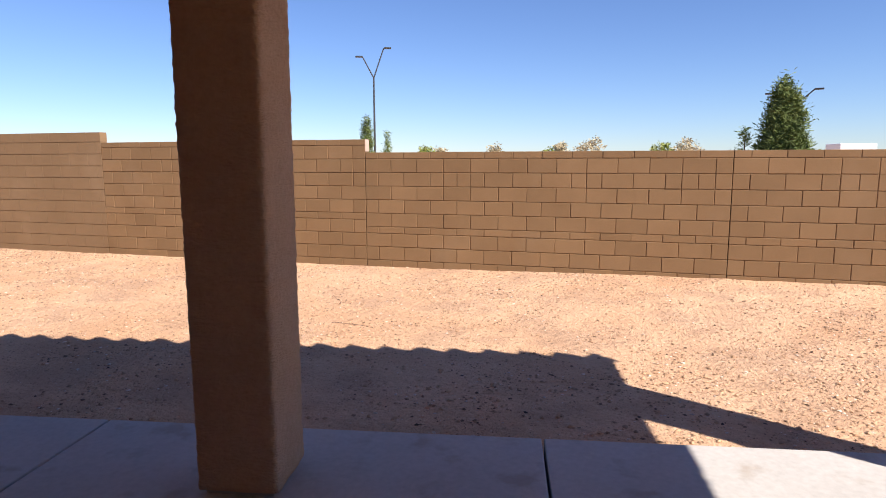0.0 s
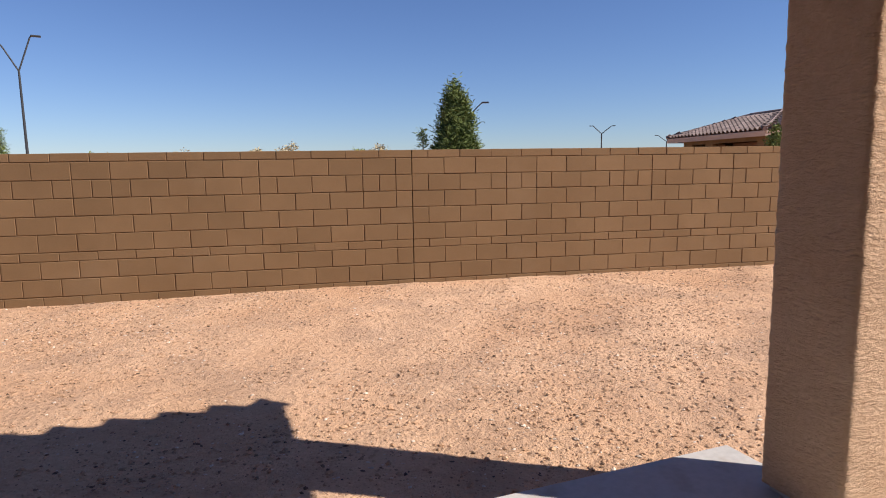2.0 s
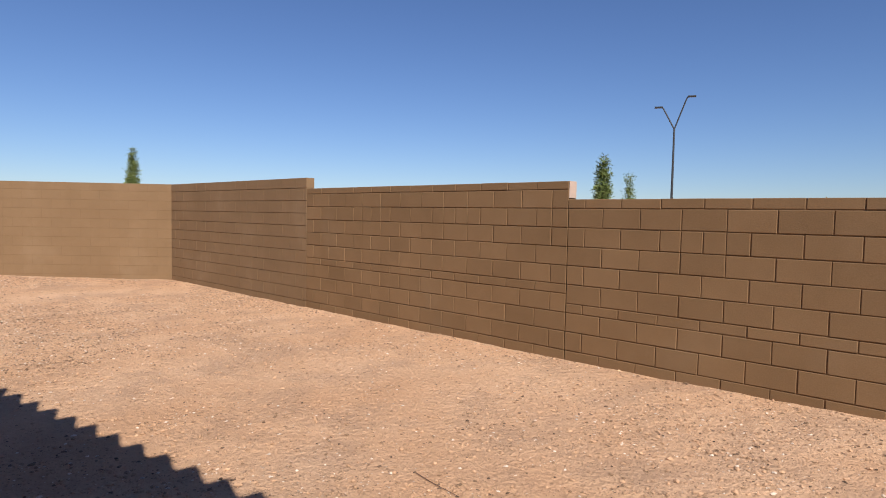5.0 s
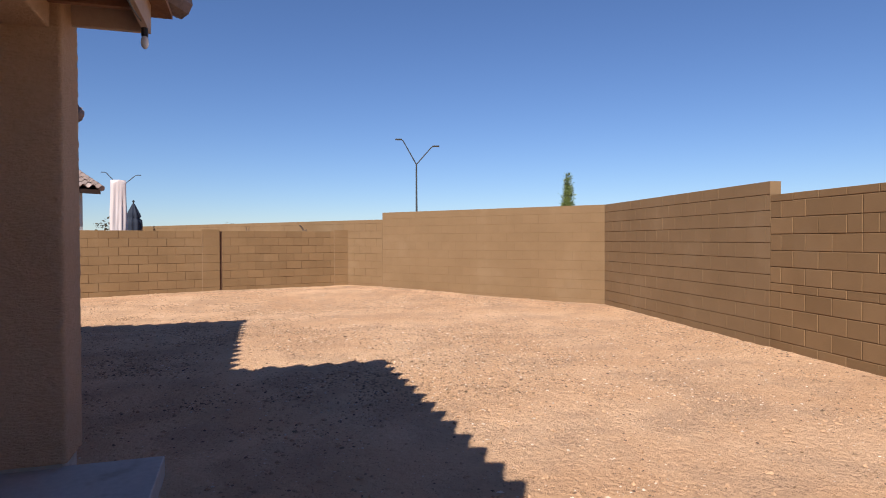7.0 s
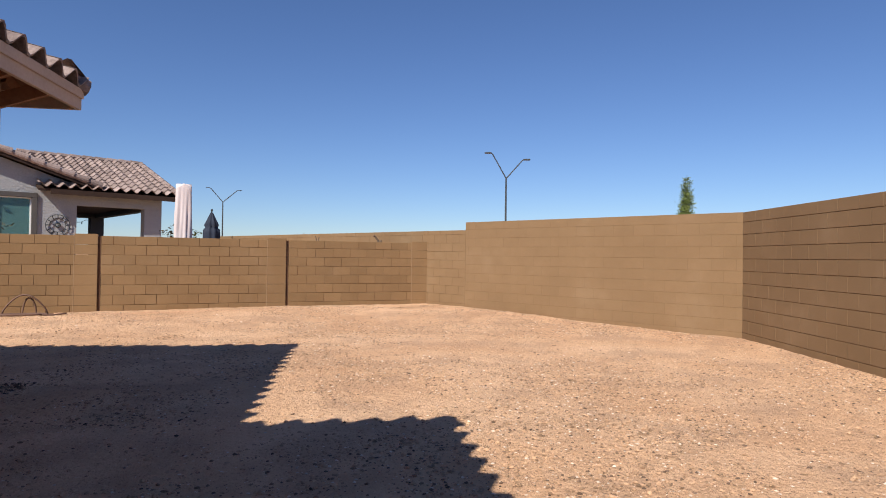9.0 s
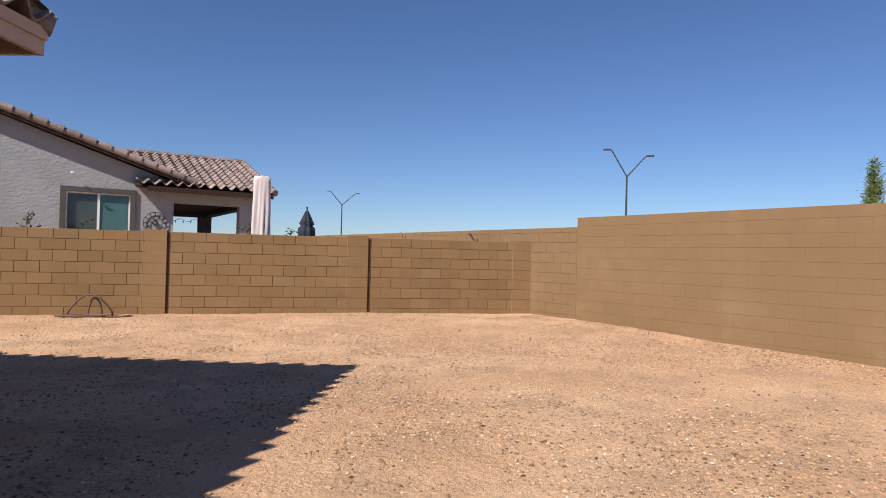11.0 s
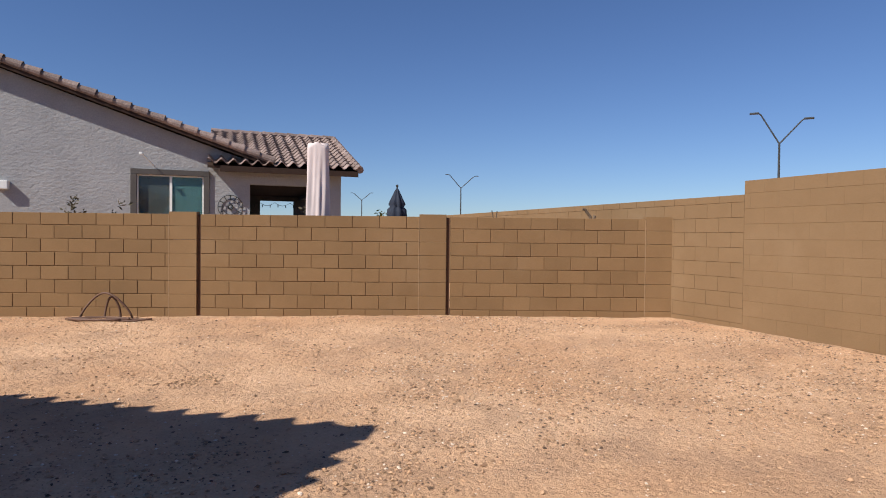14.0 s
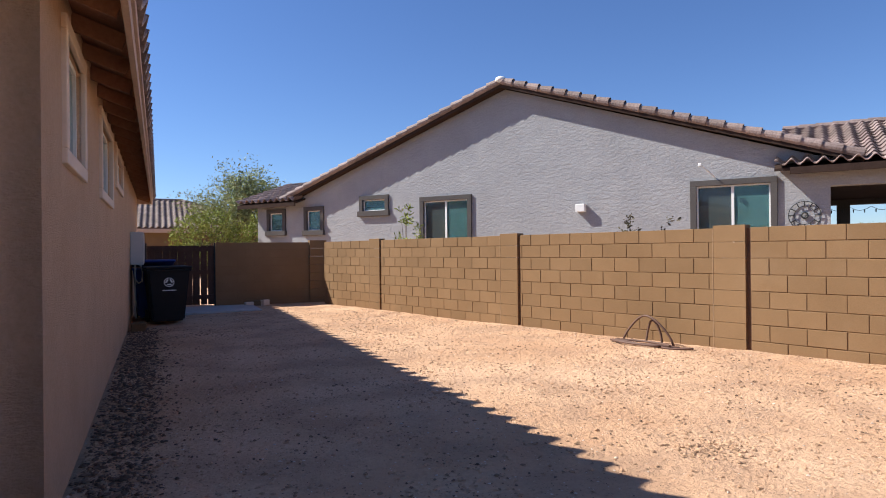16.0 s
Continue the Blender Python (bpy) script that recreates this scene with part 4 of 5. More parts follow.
runs += [[(4.83, 4.03 - s * 4.45 * (1 - k), 3.10 + 1.5 * k) for k in (i / 11, (i + 1.1) / 11)] for s in (1, -1) for i in range(11)]
for run in runs:
    bm = bmesh.new()
    tube(bm, run, 0.105, 0.095, 8)
    part("ridge_tile", bm, M_TILE, nb)
# inner pillars, beams and ceiling take dark colours for the shade inside
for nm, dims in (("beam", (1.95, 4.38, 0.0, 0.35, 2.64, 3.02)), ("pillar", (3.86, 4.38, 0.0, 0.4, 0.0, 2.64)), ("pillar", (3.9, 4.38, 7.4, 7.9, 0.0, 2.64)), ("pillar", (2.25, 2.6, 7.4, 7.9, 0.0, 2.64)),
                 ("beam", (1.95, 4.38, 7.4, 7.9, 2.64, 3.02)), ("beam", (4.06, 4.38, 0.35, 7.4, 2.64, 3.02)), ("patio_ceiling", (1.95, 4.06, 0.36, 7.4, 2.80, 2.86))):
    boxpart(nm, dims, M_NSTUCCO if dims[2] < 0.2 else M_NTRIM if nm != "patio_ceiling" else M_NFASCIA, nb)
bm = bmesh.new()
prism(bm, [(-0.3, 3.02), (8.3, 3.02), (4.0, 4.46)], 0.0, 0.12)
bmesh.ops.transform(bm, matrix=Matrix(((0, 1, 0, 4.24), (1, 0, 0, 0), (0, 0, 1, 0), (0, 0, 0, 1))), verts=bm.verts[:])
part("gable", bm, M_NSTUCCO, nb)
bm = bmesh.new()
box(bm, 3.47, 3.72, -0.17, -0.003, 2.29, 2.5, bevel=0.015)
bmesh.ops.transform(bm, matrix=Matrix.Translation((-7.2, 0, 0)), verts=bm.verts[:])
part("wall_light", bm, M_WHITE, nb, "small white box light fitting")
bm = bmesh.new()
tube(bm, [(-0.62, -0.30, 3.26), (-0.35, -0.02, 2.98)], 0.016)
box(bm, -0.68, -0.60, -0.35, -0.29, 3.23, 3.30, bevel=0.012)
part("bracket_arm", bm, M_WHITE, nb, "small white device on a thin arm")

wheel = thing("wall_clock", NM @ pose(1.46, -0.04, 2.01), "round dark openwork metal clock on the grey stucco", "wall clock")
for nm, r, t in (("outer_ring", 0.31, 0.010), ("inner_ring", 0.20, 0.007), ("hub", 0.06, 0.02)):
    bm = bmesh.new()
    tube(bm, [(r * math.cos(2 * math.pi * i / 32), 0, r * math.sin(2 * math.pi * i / 32)) for i in range(33)], t, seg=6, cap=False)
    part(nm, bm, M_DARK, wheel)
for i in range(12):
    an = math.pi * i / 6
    bm = bmesh.new()
    box(bm, -0.011, 0.011, -0.008, 0.008, 0.20, 0.31, m=pose(0, 0, 0, 0, math.degrees(an), 0))
    part("numeral_bar", bm, M_DARK, wheel)

sl = thing("string_lights", NM, "cord of small bulbs hung in the neighbour's patio opening", "string lights")
bm = bmesh.new()
tube(bm, [(2.0 + 1.9 * i / 20, 7.3, 2.55 - 0.12 * abs(math.sin(i * math.pi / 6))) for i in range(21)], 0.008, seg=5)
part("cord", bm, M_DARK, sl)
for i in range(7):
    bm = bmesh.new()
    tube(bm, [(2.1 + 0.29 * i, 7.3, 2.46), (2.1 + 0.29 * i, 7.3, 2.36)], 0.02, 0.014, 6)
    part("bulb", bm, M_DARK, sl)

# covered tall thing and folded parasol behind the wall
cv = thing("covered_heater", pose(-13.9, -10.95, 0, 0, 0, sang) @ Matrix.Diagonal((0.8, 0.8, 1, 1)), "tall patio heater under a pale draped fabric cover", "covered heater")
bm = bmesh.new()
rings = []
for j, (z, r) in enumerate(((0.0, 0.25), (0.8, 0.24), (1.5, 0.225), (1.8, 0.222), (2.1, 0.215), (2.35, 0.21), (2.6, 0.208), (2.74, 0.212), (2.79, 0.205), (2.80, 0.05))):
    ring = []
    for i in range(72):
        an = 2 * math.pi * i / 72
        square = 1.0 / (abs(math.cos(an)) ** 5 + abs(math.sin(an)) ** 5) ** 0.2
        fold = 0.55 * math.sin(an * 7 + z * 1.1) + 0.45 * math.sin(an * 13 - z * 2.3 + 1.0)
        rr = r * square * (1 + 0.11 * fold * min(1.0, max(0.0, (2.8 - z) / 0.7)))
        sag = 0.03 * math.cos(an * 4) if z > 2.7 else 0.0
        ring.append(bm.verts.new((rr * math.cos(an), rr * math.sin(an), z + sag)))
    rings.append(ring)
for a, b in zip(rings, rings[1:]):
    for i in range(72):
        bm.faces.new((a[i], a[(i + 1) % 72], b[(i + 1) % 72], b[i]))
bm.faces.new(rings[-1])
bm.faces.new(rings[0][::-1])
part("fabric_cover", bm, M_CLOTH, cv, smooth=True)
bm = bmesh.new()
tube(bm, [(0.235 * math.cos(2 * math.pi * i / 24), 0.235 * math.sin(2 * math.pi * i / 24), 1.52) for i in range(25)], 0.01, seg=5, cap=False)
bmesh.ops.scale(bm, vec=(0.80, 0.80, 1), verts=bm.verts[:])
part("draw_cord", bm, M_CLOTH, cv)

um = thing("parasol", pose(-20.81, -12.93, 0) @ Matrix.Diagonal((0.9, 0.9, 1, 1)), "folded navy canvas parasol on a pole", "parasol")
bm = bmesh.new()
tube(bm, [(0, 0, 0), (0, 0, 2.72)], 0.025, seg=8)
part("pole", bm, M_DARK, um)
bm = bmesh.new()
rings = []
for z, r in ((0.9, 0.20), (1.2, 0.26), (1.9, 0.29), (2.05, 0.28), (2.12, 0.20), (2.2, 0.25), (2.35, 0.18), (2.6, 0.06), (2.64, 0.03)):
    rings.append([bm.verts.new((r * (1 + 0.16 * math.cos(8 * a)) * math.cos(a), r * (1 + 0.16 * math.cos(8 * a)) * math.sin(a), z)) for a in [2 * math.pi * i / 32 for i in range(32)]])
for a, b in zip(rings, rings[1:]):
    for i in range(32):
        bm.faces.new((a[i], a[(i + 1) % 32], b[(i + 1) % 32], b[i]))
bm.faces.new(rings[-1])
part("canopy", bm, M_NAVY, um, smooth=True)
bm = bmesh.new()
bmesh.ops.create_uvsphere(bm, u_segments=8, v_segments=6, radius=0.045)
bmesh.ops.transform(bm, matrix=Matrix.Translation((0, 0, 2.72)), verts=bm.verts[:])
part("finial", bm, M_DARK, um)
bm = bmesh.new()
box(bm, -0.25, 0.25, -0.25, 0.25, 0.0, 0.06, bevel=0.015)
part("base_plate", bm, M_DARK, um)


# ---- street lamps ----
def street_lamp(base, fork, tips, r=0.10):
    x, y = base
    lamp = thing("street_lamp", pose(x, y, 0), "tall dark steel street lamp with two raised arms", "street lamp", "street lamps beyond the walls")
    bm = bmesh.new()
    tube(bm, [(0, 0, 0), (0, 0, fork)], r * 1.25, r * 0.8, 10)
    part("pole", bm, M_POLE, lamp)
    for dx, dy, z in tips:
        v = Vector((dx, dy, 0))
        e = v.normalized() * 0.55
        bm = bmesh.new()
        tube(bm, [(0, 0, fork - 0.1), (dx * 0.86, dy * 0.86, z - 0.12), (dx * 0.95, dy * 0.95, z), (dx + e.x * 0.2, dy + e.y * 0.2, z + 0.04)], r * 0.62, r * 0.5, 8)
        arm = part("arm", bm, M_POLE, lamp)
        bm = bmesh.new()
        box(bm, -0.1, 0.6, -0.16, 0.16, -0.07, 0.07, bevel=0.04, m=pose(dx, dy, z + 0.02, 0, 0, math.degrees(math.atan2(dy, dx))))
        hd = new("lamp_head", mesh_of("lamp_head", bm, M_DARK))
        hd.parent = arm


street_lamp((-19.11, 47.4), 9.53, [(-1.0, -0.45, 11.35), (1.0, 0.43, 12.2)])
street_lamp((-61.73, 1.21), 9.32, [(-0.14, -1.6, 11.8), (0.2, 1.8, 11.1)])
street_lamp((-129.08, -51.89), 12.2, [(1.0, -2.6, 15.0), (-1.1, 3.0, 14.7)], 0.14)
street_lamp((-178.9, -105.0), 13.4, [(1.5, -2.6, 15.6), (-1.5, 2.7, 15.7)], 0.16)
street_lamp((55.36, 100.57), 7.2, [(-1.5, 0.7, 8.58), (1.7, -0.8, 8.5)], 0.13)
street_lamp((91.12, 138.07), 7.15, [(-2.0, 1.2, 8.64), (1.6, -1.0, 8.8)], 0.15)
street_lamp((17.6, 50.1), 6.1, [(1.5, -0.4, 7.4), (-1.5, 0.4, 7.2)], 0.09)


# ---- plants ----
def blades(rng, centres, per, size, spread, thin=0.16):
    """Small pointed leaves round each centre."""
    v, f = [], []
    for c, s in centres:
        for _ in range(per):
            d = rng.normal(size=3)
            d[2] = abs(d[2]) * 0.6 + 0.1
            d /= np.linalg.norm(d)
            w = np.cross(d, rng.normal(size=3))
            w /= np.linalg.norm(w) + 1e-6
            l = size * s * rng.uniform(0.6, 1.3)
            p = np.array(c) + rng.normal(size=3) * spread * s
            k = len(v)
            v += [tuple(p), tuple(p + d * l * 0.5 + w * l * thin), tuple(p + d * l), tuple(p + d * l * 0.5 - w * l * thin)]
            f.append((k, k + 1, k + 2, k + 3))
    return v, f


def conifer(x, y, height, radius, base=0.35, n=420, seed=1, label="young green pine behind the block wall", material=None, per=24):
    rng = np.random.default_rng(seed)
    t = thing("pine_tree", pose(x, y, 0), label, "tree")
    bm = bmesh.new()
    tube(bm, [(0, 0, 0), (0.01, 0, height * 0.5), (0, 0.01, height * 0.95)], radius * 0.10, radius * 0.02, 7)
    centres = []
    for i in range(n):
        h = base + (height - base) * (1 - math.sqrt(rng.uniform(0, 1))) if i > 8 else height * (1 - 0.012 * i)
        an = rng.uniform(0, 2 * math.pi)
        taper = (1 - (h - base) / (height - base)) ** 0.72
        lump = 0.75 + 0.35 * noise.noise((math.cos(an) * 1.7, math.sin(an) * 1.7, h * 2.6 + seed))
        rr = radius * taper * lump * math.sqrt(rng.uniform(0.15, 1.0))
        centres.append(((rr * math.cos(an), rr * math.sin(an), h), 1.0))
        if i % 9 == 0:
            tube(bm, [(0, 0, h - rr * 0.35), (rr * 0.9 * math.cos(an), rr * 0.9 * math.sin(an), h)], 0.012, 0.004, 5)
    part("trunk", bm, M_BARK, t)
    v, f = blades(rng, centres, per, min(0.085, radius * 0.2), 0.02 + radius * 0.045, 0.09)
    c = new("crown", raw("crown", v, f, material or M_PINE))
    c.parent = t
    return t


conifer(6.17, 2.45, 2.80, 0.84, 0.3, 2300, 3, per=40)
conifer(5.62, 2.4, 2.02, 0.4, 0.3, 160, 8, "small dark pine shoot beside a young pine")
conifer(-1.12, 2.74, 2.36, 0.34, 0.3, 1100, 5, "narrow young cypress behind the block wall")
conifer(-0.69, 2.72, 2.10, 0.24, 0.3, 700, 6, "short narrow cypress behind the block wall")
conifer(-14.02, 0.62, 3.10, 0.42, 0.3, 1100, 7, "narrow young pine behind the tall block wall")


def bush(x, y, top, rad, seed, material, label, n=160, z0=0.0, size=0.17, name="bush"):
    rng = np.random.default_rng(seed)
    t = thing(name, pose(x, y, z0), label, "bush")
    bm = bmesh.new()
    centres = []
    top -= z0
    for i in range(n):
        d = rng.normal(size=3)
        d /= np.linalg.norm(d)
        r = rng.uniform(0.35, 1.0) ** 0.6
        c = (d[0] * rad * r, d[1] * rad * r, top * 0.55 + d[2] * top * 0.43 * r)
        centres.append((c, 1.0))
        if i % 6 == 0:
            tube(bm, [(0, 0, 0), (c[0] * 0.4, c[1] * 0.4, c[2] * 0.6), c], 0.012 * max(1, rad), 0.004, 5)
    part("stems", bm, M_BARK, t)
    v, f = blades(rng, centres, 12, size, size * 0.45, 0.2)
    c = new("foliage", raw("foliage", v, f, material))
    c.parent = t
    return t


for i, (x, y, top, rad, m) in enumerate(((-8.4, 29.7, 2.62, 0.7, M_LEAF), (-7.5, 30.1, 2.55, 0.6, M_DRY), (-4.1, 30.9, 2.68, 0.6, M_DRY), (-0.6, 31.4, 2.5, 0.6, M_LEAF), (0.1, 31.5, 2.85, 0.5, M_DRY),
                                    (1.86, 31.6, 3.15, 1.05, M_DRY), (6.2, 31.6, 2.75, 0.8, M_LEAF), (7.5, 31.5, 2.98, 1.0, M_DRY), (-14.5, 27.0, 2.75, 0.8, M_LEAF))):
    bush(x, y, top, rad, 20 + i, m, "dry pale desert bush beyond the wall" if m is M_DRY else "sparse green desert bush beyond the wall", 220)
bush(18.2, 9.72, 2.75, 0.3, 47, M_PINE, "young green tree before a distant house", 160, size=0.14)
# plants in the neighbour's yard, their tops just over the wall
bush(-10.0, -20.9, 2.75, 0.36, 41, M_LEAF, "thin green shrub by the neighbour's window", 60, size=0.11)
bush(-13.2, -15.9, 1.98, 0.25, 42, M_ROSE, "leggy rose bush showing over the garden wall", 30, size=0.09)
bush(-14.35, -11.4, 1.95, 0.3, 43, M_ROSE, "leggy rose bush beside the covered heater", 40, size=0.10)
bush(-13.0, -14.4, 1.9, 0.3, 44, M_ROSE, "leggy shrub showing over the garden wall", 26, size=0.09)
bush(-20.9, -9.7, 1.93, 0.25, 45, M_DRY, "dry spiky shrub over the garden wall", 20, size=0.16)
bush(-21.2, -13.6, 2.05, 0.35, 46, M_LEAF, "green shrub beside the folded parasol", 40, size=0.14)


def leafy_tree(x, y, height, radius, seed, label):
    rng = np.random.default_rng(seed)
    t = thing("tree", pose(x, y, 0), label, "tree")
    bm = bmesh.new()
    tube(bm, [(0, 0, 0), (0.08, 0.05, height * 0.25), (0.02, -0.05, height * 0.42)], 0.16, 0.10, 8)
    centres = []
    for i in range(13):
        an, el = rng.uniform(0, 2 * math.pi), rng.uniform(0.5, 1.4)
        tip = Vector((math.cos(an) * math.cos(el) * radius, math.sin(an) * math.cos(el) * radius, height * 0.40 + math.sin(el) * height * 0.56))
        midp = Vector((tip.x * 0.45, tip.y * 0.45, height * 0.40 + (tip.z - height * 0.40) * 0.6))
        tube(bm, [(0.02, -0.05, height * 0.36), midp, tip], 0.03, 0.006, 6)
        for k in range(4):
            o = midp.lerp(tip, 0.2 + 0.2 * k)
            e = o + Vector(rng.normal(size=3)) * radius * 0.2
            tube(bm, [o, o.lerp(e, 0.5) + Vector((0, 0, 0.04)), e], 0.010, 0.004, 5)
            centres += [(tuple(o.lerp(e, w)), 1.0) for w in (0.4, 0.7, 1.0)]
        for k in range(46):
            f = rng.uniform(0.25, 1.05)
            p = Vector((0, 0, height * 0.4)).lerp(tip, f)
            centres.append((tuple(p + Vector(rng.normal(size=3)) * radius * 0.14), rng.uniform(0.7, 1.2)))
    part("trunk", bm, M_BARK, t)
    v, f = blades(rng, centres, 22, 0.12, 0.16, 0.2)
    c = new("crown", raw("crown", v, f, M_OLIVE))
    c.parent = t


leafy_tree(-5.5, -33.7, 5.0, 2.1, 61, "airy green tree behind the side gate")
bush(-4.6, -29.7, 3.1, 1.35, 62, M_LEAF, "dense yellow-green shrub behind the side gate", 900, size=0.1)
bush(-6.6, -30.6, 3.0, 0.9, 63, M_LEAF, "yellow-green shrub behind the garden wall", 500, size=0.1)

bush(-41.6, -33.7, 2.75, 1.9, 64, M_PINE, "dark green shrub beyond the neighbour's patio", 420, size=0.14)


# ---- houses farther off ----
def far_house(m, w, d, eave, label, holes, glazed=True):
    h = thing("far_house", m, label, "house")
    bm = bmesh.new()
    wall_boxes(bm, w - 1.2, eave, 0.6, 0.8, holes)
    box(bm, 0, 0.2, 0.8, d - 0.6, 0, eave)
    box(bm, w - 1.4, w - 1.2, 0.8, d - 0.6, 0, eave)
    box(bm, 0.2, w - 1.4, d - 0.8, d - 0.6, 0, eave)
    bmesh.ops.transform(bm, matrix=Matrix.Translation((0.6, 0, 0)), verts=bm.verts[:])
    # tan walls take the darker block colour to stand for their shade
    part("wall", bm, M_BLOCK, h)
    hip_roof(h, 0, w, 0, d, eave)
    fascia(h, 0, w, 0, d, eave, 0.03, 0.2, M_FASCIA)
    for a, b, c, e in holes:
        if not glazed:
            # brown board put behind the opening as the porch's shade
            boxpart("shade_board", (0.6 + a, 0.6 + b, 1.6, 1.65, c, e), M_WOOD, h)
            continue
        window(h, pose(0.6 + (a + b) / 2, 0.6, c), b - a, e - c, M_WHITE, M_NTRIM, 0.12, 2, blind=False)
    return h


far_house(pose(20.9, 20.7, 0, 0, 0, -93), 7.5, 5.4, 2.64, "distant tan house with a tiled hip roof", [(0.8, 1.9, 0.4, 2.3), (2.5, 5.6, 0.4, 2.3)], False)
far_house(pose(-6.6, -53.5, 0, 0, 0, 8.3), 20.0, 11.5, 2.62, "distant tan house with a tiled hip roof behind the gate", [])

# a long dark roof edge and a white truck box far off
tr = thing("truck", pose(16.9, 33.2, 0, 0, 0, 8), "distant white box truck beyond the wall", "truck")
boxpart("cargo_box", (-1.1, 0.9, -0.9, 0.9, 0.7, 2.54), M_WHITE, tr, bevel=0.05)
boxpart("cab", (0.95, 2.0, -0.85, 0.85, 0.5, 2.0), M_WHITE, tr, bevel=0.15)
boxpart("chassis", (-1.1, 1.9, -0.6, 0.6, 0.45, 0.68), M_DARK, tr)
for x in (-0.6, 1.4):
    for y in (-0.85, 0.6):
        bm = bmesh.new()
        tube(bm, [(x, y, 0.4), (x, y + 0.25, 0.4)], 0.4, seg=18)
        part("wheel", bm, M_DARK, tr)
sh = thing("shade_canopy", pose(31.0, 45.1, 0, 0, 0, -24.5), "distant long dark flat-roofed shade canopy", "canopy")
boxpart("roof", (-1.5, 1.5, -1.2, 1.2, 2.72, 2.83), M_NFASCIA, sh)
for x in (-1.3, 1.2):
    for y in (-1.1, 1.0):
        boxpart("post", (x, x + 0.1, y, y + 0.1, 0, 2.72), M_NFASCIA, sh)

# faint hills on the horizon, distance haze put into their pale blue colour
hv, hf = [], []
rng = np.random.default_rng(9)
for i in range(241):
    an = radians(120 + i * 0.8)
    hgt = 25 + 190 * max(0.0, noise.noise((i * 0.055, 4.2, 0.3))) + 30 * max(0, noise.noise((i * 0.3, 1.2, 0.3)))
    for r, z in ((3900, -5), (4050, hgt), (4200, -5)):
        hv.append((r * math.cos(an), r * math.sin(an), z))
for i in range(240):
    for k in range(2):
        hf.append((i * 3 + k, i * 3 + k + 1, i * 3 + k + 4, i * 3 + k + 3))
tagged(new("backdrop", raw("backdrop", hv, hf, M_HILL, True)), "desert hills along the horizon, coloured pale blue for haze", "hills", kind="structure")

# ---- ground litter ----
def stones(name, n, lo, hi, seed, material, where, label):
    rng = np.random.default_rng(seed)
    base = np.array([(1, 0, 0), (0, 1, 0), (-1, 0, 0), (0, -1, 0), (0, 0, 1), (0, 0, -1), (0.6, 0.6, 0.45), (-0.6, 0.6, 0.4), (0.6, -0.6, 0.4), (-0.6, -0.6, 0.5)])
    fc = [(0, 6, 4), (6, 1, 4), (1, 7, 4), (7, 2, 4), (2, 9, 4), (9, 3, 4), (3, 8, 4), (8, 0, 4), (0, 1, 6), (1, 2, 7), (2, 3, 9), (3, 0, 8)]
    v, f = [], []
    for _ in range(n):
        x, y = where(rng)
        s = lo + (hi - lo) * rng.uniform() ** 3.6
        a = rng.uniform(0, 6.28)
        sc = np.array([s * rng.uniform(0.8, 1.5), s * rng.uniform(0.7, 1.1), s * rng.uniform(0.45, 0.85)])
        q = base * sc * rng.uniform(0.75, 1.2, size=(10, 1))
        c, sn = math.cos(a), math.sin(a)
        k = len(v)
        z = ground_z(x, y) + sc[2] * 0.25
        v += [(x + c * px - sn * py, y + sn * px + c * py, z + pz) for px, py, pz in q]
        f += [tuple(k + i for i in t) for t in fc]
    tagged(new(name, raw(name, v, f, material)), label, "gravel", kind="stuff")


def yard_spot(rng):
    while True:
        x, y = rng.uniform(-14.6, 11), rng.uniform(-20.4, -0.05)
        u, v = x * math.cos(radians(HA)) + y * math.sin(radians(HA)), -x * math.sin(radians(HA)) + y * math.cos(radians(HA))
        if u > WU and v < NV or (u > -2.8 and v < -5.75 and u < 5.3):
            continue
        side = (Vector((x, y)) - S1).dot(SN)
        west = (Vector((x, y)) - CORNER).dot(Vector((tdir.y, -tdir.x)))
        if side > -0.05 or west > -0.05:
            continue
        # gravel lies in drifts, thicker towards the back wall's open side
        k = 0.36 + 0.8 * noise.noise((x * 0.4, y * 0.4, 5.0)) + 0.7 * noise.noise((x * 1.6, y * 1.6, 2.0))
        if rng.uniform() < max(0.07, k) * (0.3 + 0.7 * ease((y + 11.0) / 4.0)):
            return x, y


stones("gravel", 40000, 0.004, 0.0165, 71, M_PEBBLE, yard_spot, "scattered brown pebbles and clods on the dirt")
stones("gravel", 9000, 0.004, 0.015, 72, M_PALE, yard_spot, "scattered pale stone chips on the dirt")
stones("gravel", 8000, 0.004, 0.0145, 78, M_DKPEB, yard_spot, "larger dark brown stones strewn on the dirt")


def west_spot(rng):
    while True:
        x, y = yard_spot(rng)
        if x < -3.0:
            return x, y


stones("gravel", 15000, 0.006, 0.019, 79, M_PEBBLE, west_spot, "brown gravel strewn between house and garden wall")
stones("gravel", 9000, 0.004, 0.016, 80, M_DKPEB, west_spot, "dark gravel strewn between house and garden wall")
stones("gravel", 2600, 0.004, 0.013, 81, M_PALE, west_spot, "pale chips strewn between house and garden wall")


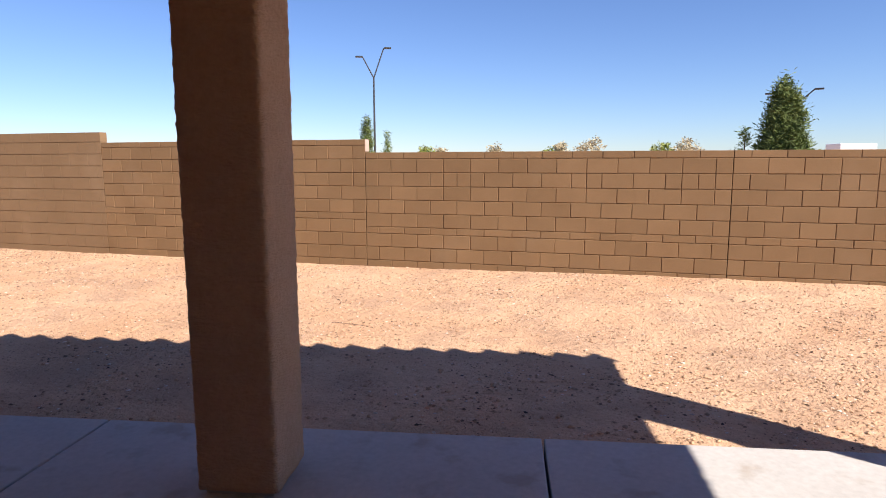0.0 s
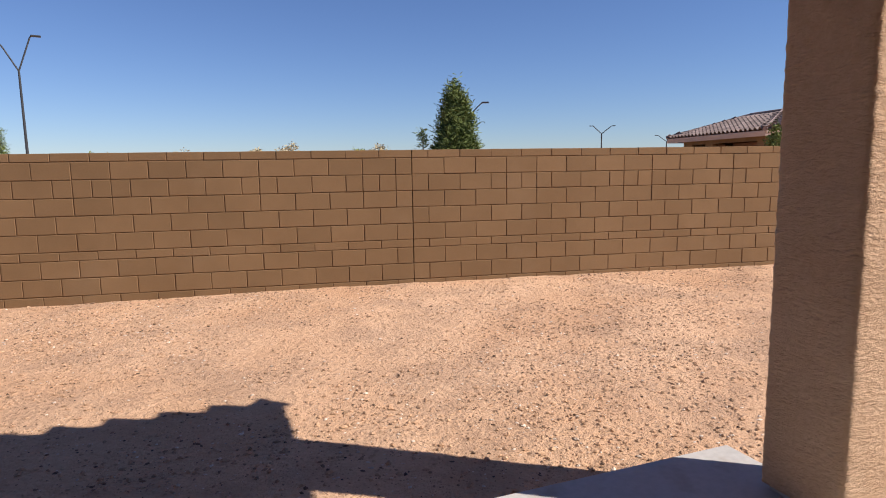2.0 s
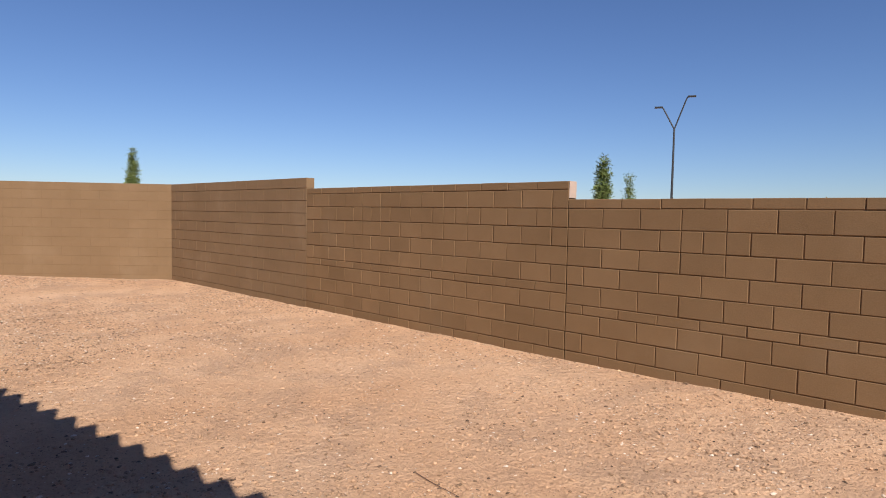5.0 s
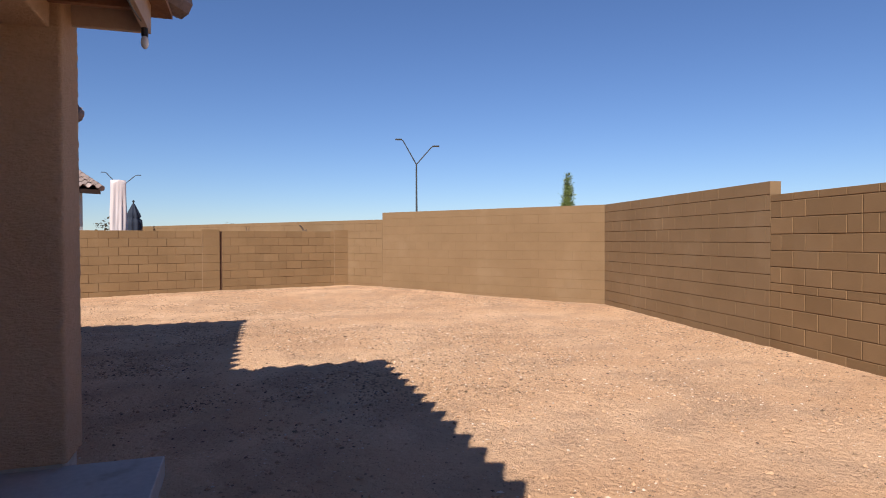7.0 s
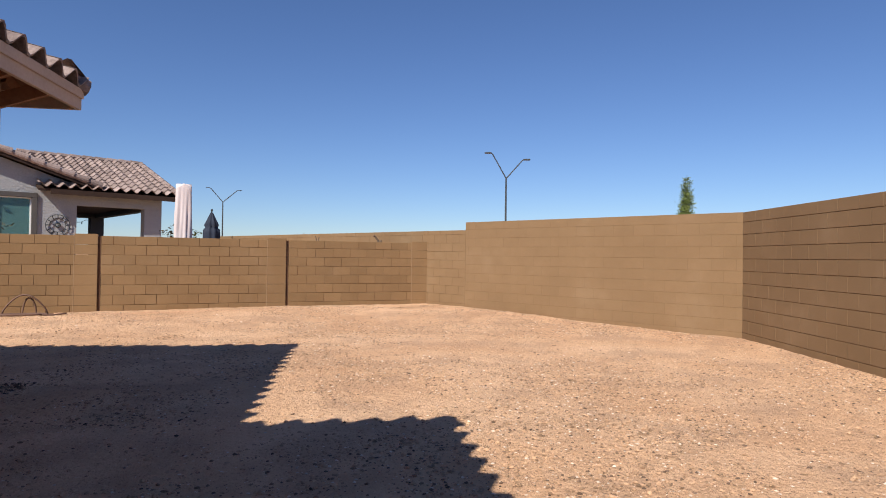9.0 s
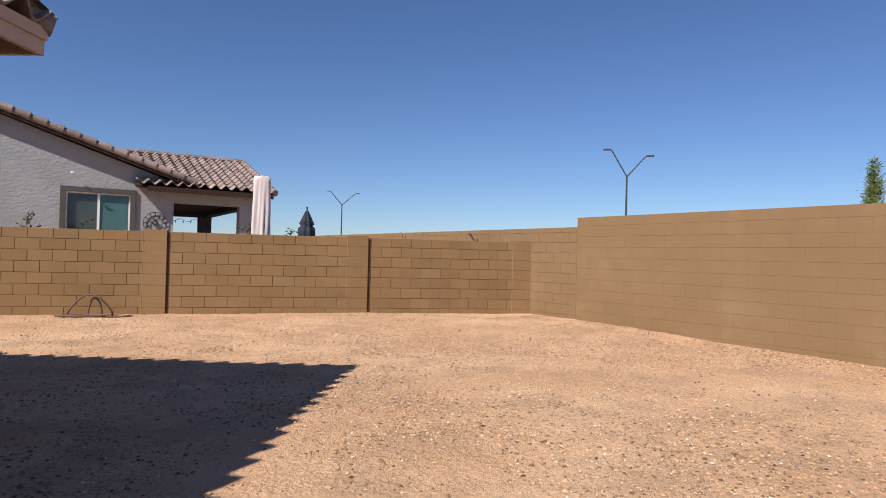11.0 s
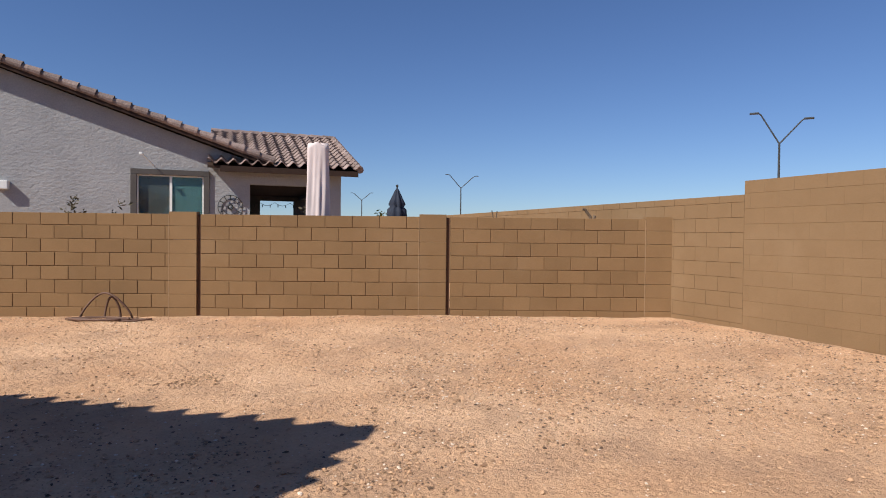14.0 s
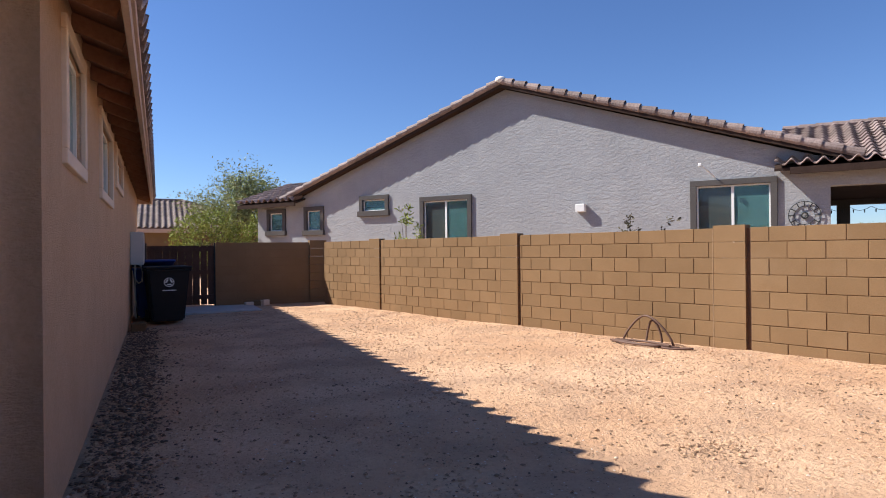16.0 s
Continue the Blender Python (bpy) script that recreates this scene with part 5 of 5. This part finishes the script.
def clod_spot(rng):
    while True:
        x, y = yard_spot(rng) if rng.uniform() < 0.45 else (rng.uniform(-13.5, 9.5), rng.uniform(-17, -0.05))
        u, v = x * math.cos(radians(HA)) + y * math.sin(radians(HA)), -x * math.sin(radians(HA)) + y * math.cos(radians(HA))
        if u > WU and v < NV or (u > -2.8 and v < -5.75 and u < 5.3) or (Vector((x, y)) - S1).dot(SN) > -0.05 or (Vector((x, y)) - CORNER).dot(Vector((tdir.y, -tdir.x))) > -0.05:
            continue
        return x, y


stones("dirt_clods", 38000, 0.005, 0.020, 77, M_CLOD, clod_spot, "crumbled clods of the same tan dirt")


def rough_spot(rng):
    while True:
        run, off = rng.uniform(2.0, 15.0), rng.uniform(0.15, 4.2)
        p = at_side(run, -off)
        if rng.uniform() < 0.25 + 1.1 * noise.noise((p.x * 1.3, p.y * 1.3, 8.0)):
            return p.x, p.y


stones("dirt_clods", 6000, 0.005, 0.019, 83, M_CLOD, rough_spot, "rough lumps of tan dirt by the garden wall")


def house_foot(rng):
    p = hpt(WU - rng.uniform(0.01, 0.44) - 0.05 * rng.normal() ** 2, rng.uniform(-17, NV + 0.1))
    return p.x, p.y


def slab_foot(rng):
    p = hpt(rng.uniform(5.3, 8.5), rng.uniform(-6.5, -4.2))
    return p.x, p.y


def wall_foot(rng):
    x = rng.uniform(-9.5, 11)
    return x, -abs(rng.normal()) * 0.22 - 0.02


stones("gravel", 6500, 0.005, 0.026, 73, M_DKPEB, house_foot, "loose dark gravel strip along the house wall")
stones("gravel", 3500, 0.004, 0.020, 82, M_PEBBLE, house_foot, "brown gravel strip along the house wall")
stones("gravel", 900, 0.006, 0.022, 74, M_PEBBLE, wall_foot, "dirt clods at the foot of the block wall")
stones("gravel", 700, 0.004, 0.018, 75, M_PEBBLE, slab_foot, "loose gravel beside the patio slab")


def brush_spot(rng):
    return -9.4 + rng.normal() * 0.14, -9.22 + rng.normal() * 0.11


stones("gravel", 260, 0.006, 0.022, 76, M_PEBBLE, brush_spot, "patch of crumbled dark clods")
# odds and ends by the gate
for i, (u, v, r) in enumerate(((-9.2, -20.45, 12), (-9.42, -20.48, -20), (-9.58, -20.42, 35))):
    q = hpt(u, v)
    sc = thing("paver_scrap", pose(q.x, q.y, 0, 0, 0, HA + r), "broken tan paver scrap by the block wall", "paver", "paver scraps by the wall")
    boxpart("scrap", (-0.1, 0.1, -0.06, 0.06, -0.01, 0.10 + 0.02 * i), M_TRIM if i != 1 else M_BLOCK, sc, bevel=0.012)
q = hpt(-6.86, -16.9)
sp = thing("splash_block", pose(q.x, q.y, 0, 0, 0, HA), "small dark concrete block against the house wall", "concrete block")
boxpart("block", (-0.12, 0.12, -0.18, 0.18, -0.08, 0.09), M_MORTAR, sp, bevel=0.012)

bm = bmesh.new()
tube(bm, [(x, y, ground_z(x, y) + 0.008) for x, y in ((0.98, -3.16), (1.12, -3.19), (1.36, -3.21))], 0.0028, 0.0018, 6)
tagged(new("twig", mesh_of("twig", bm, M_HOSE)), "thin dry brown twig lying on the dirt", "twig")
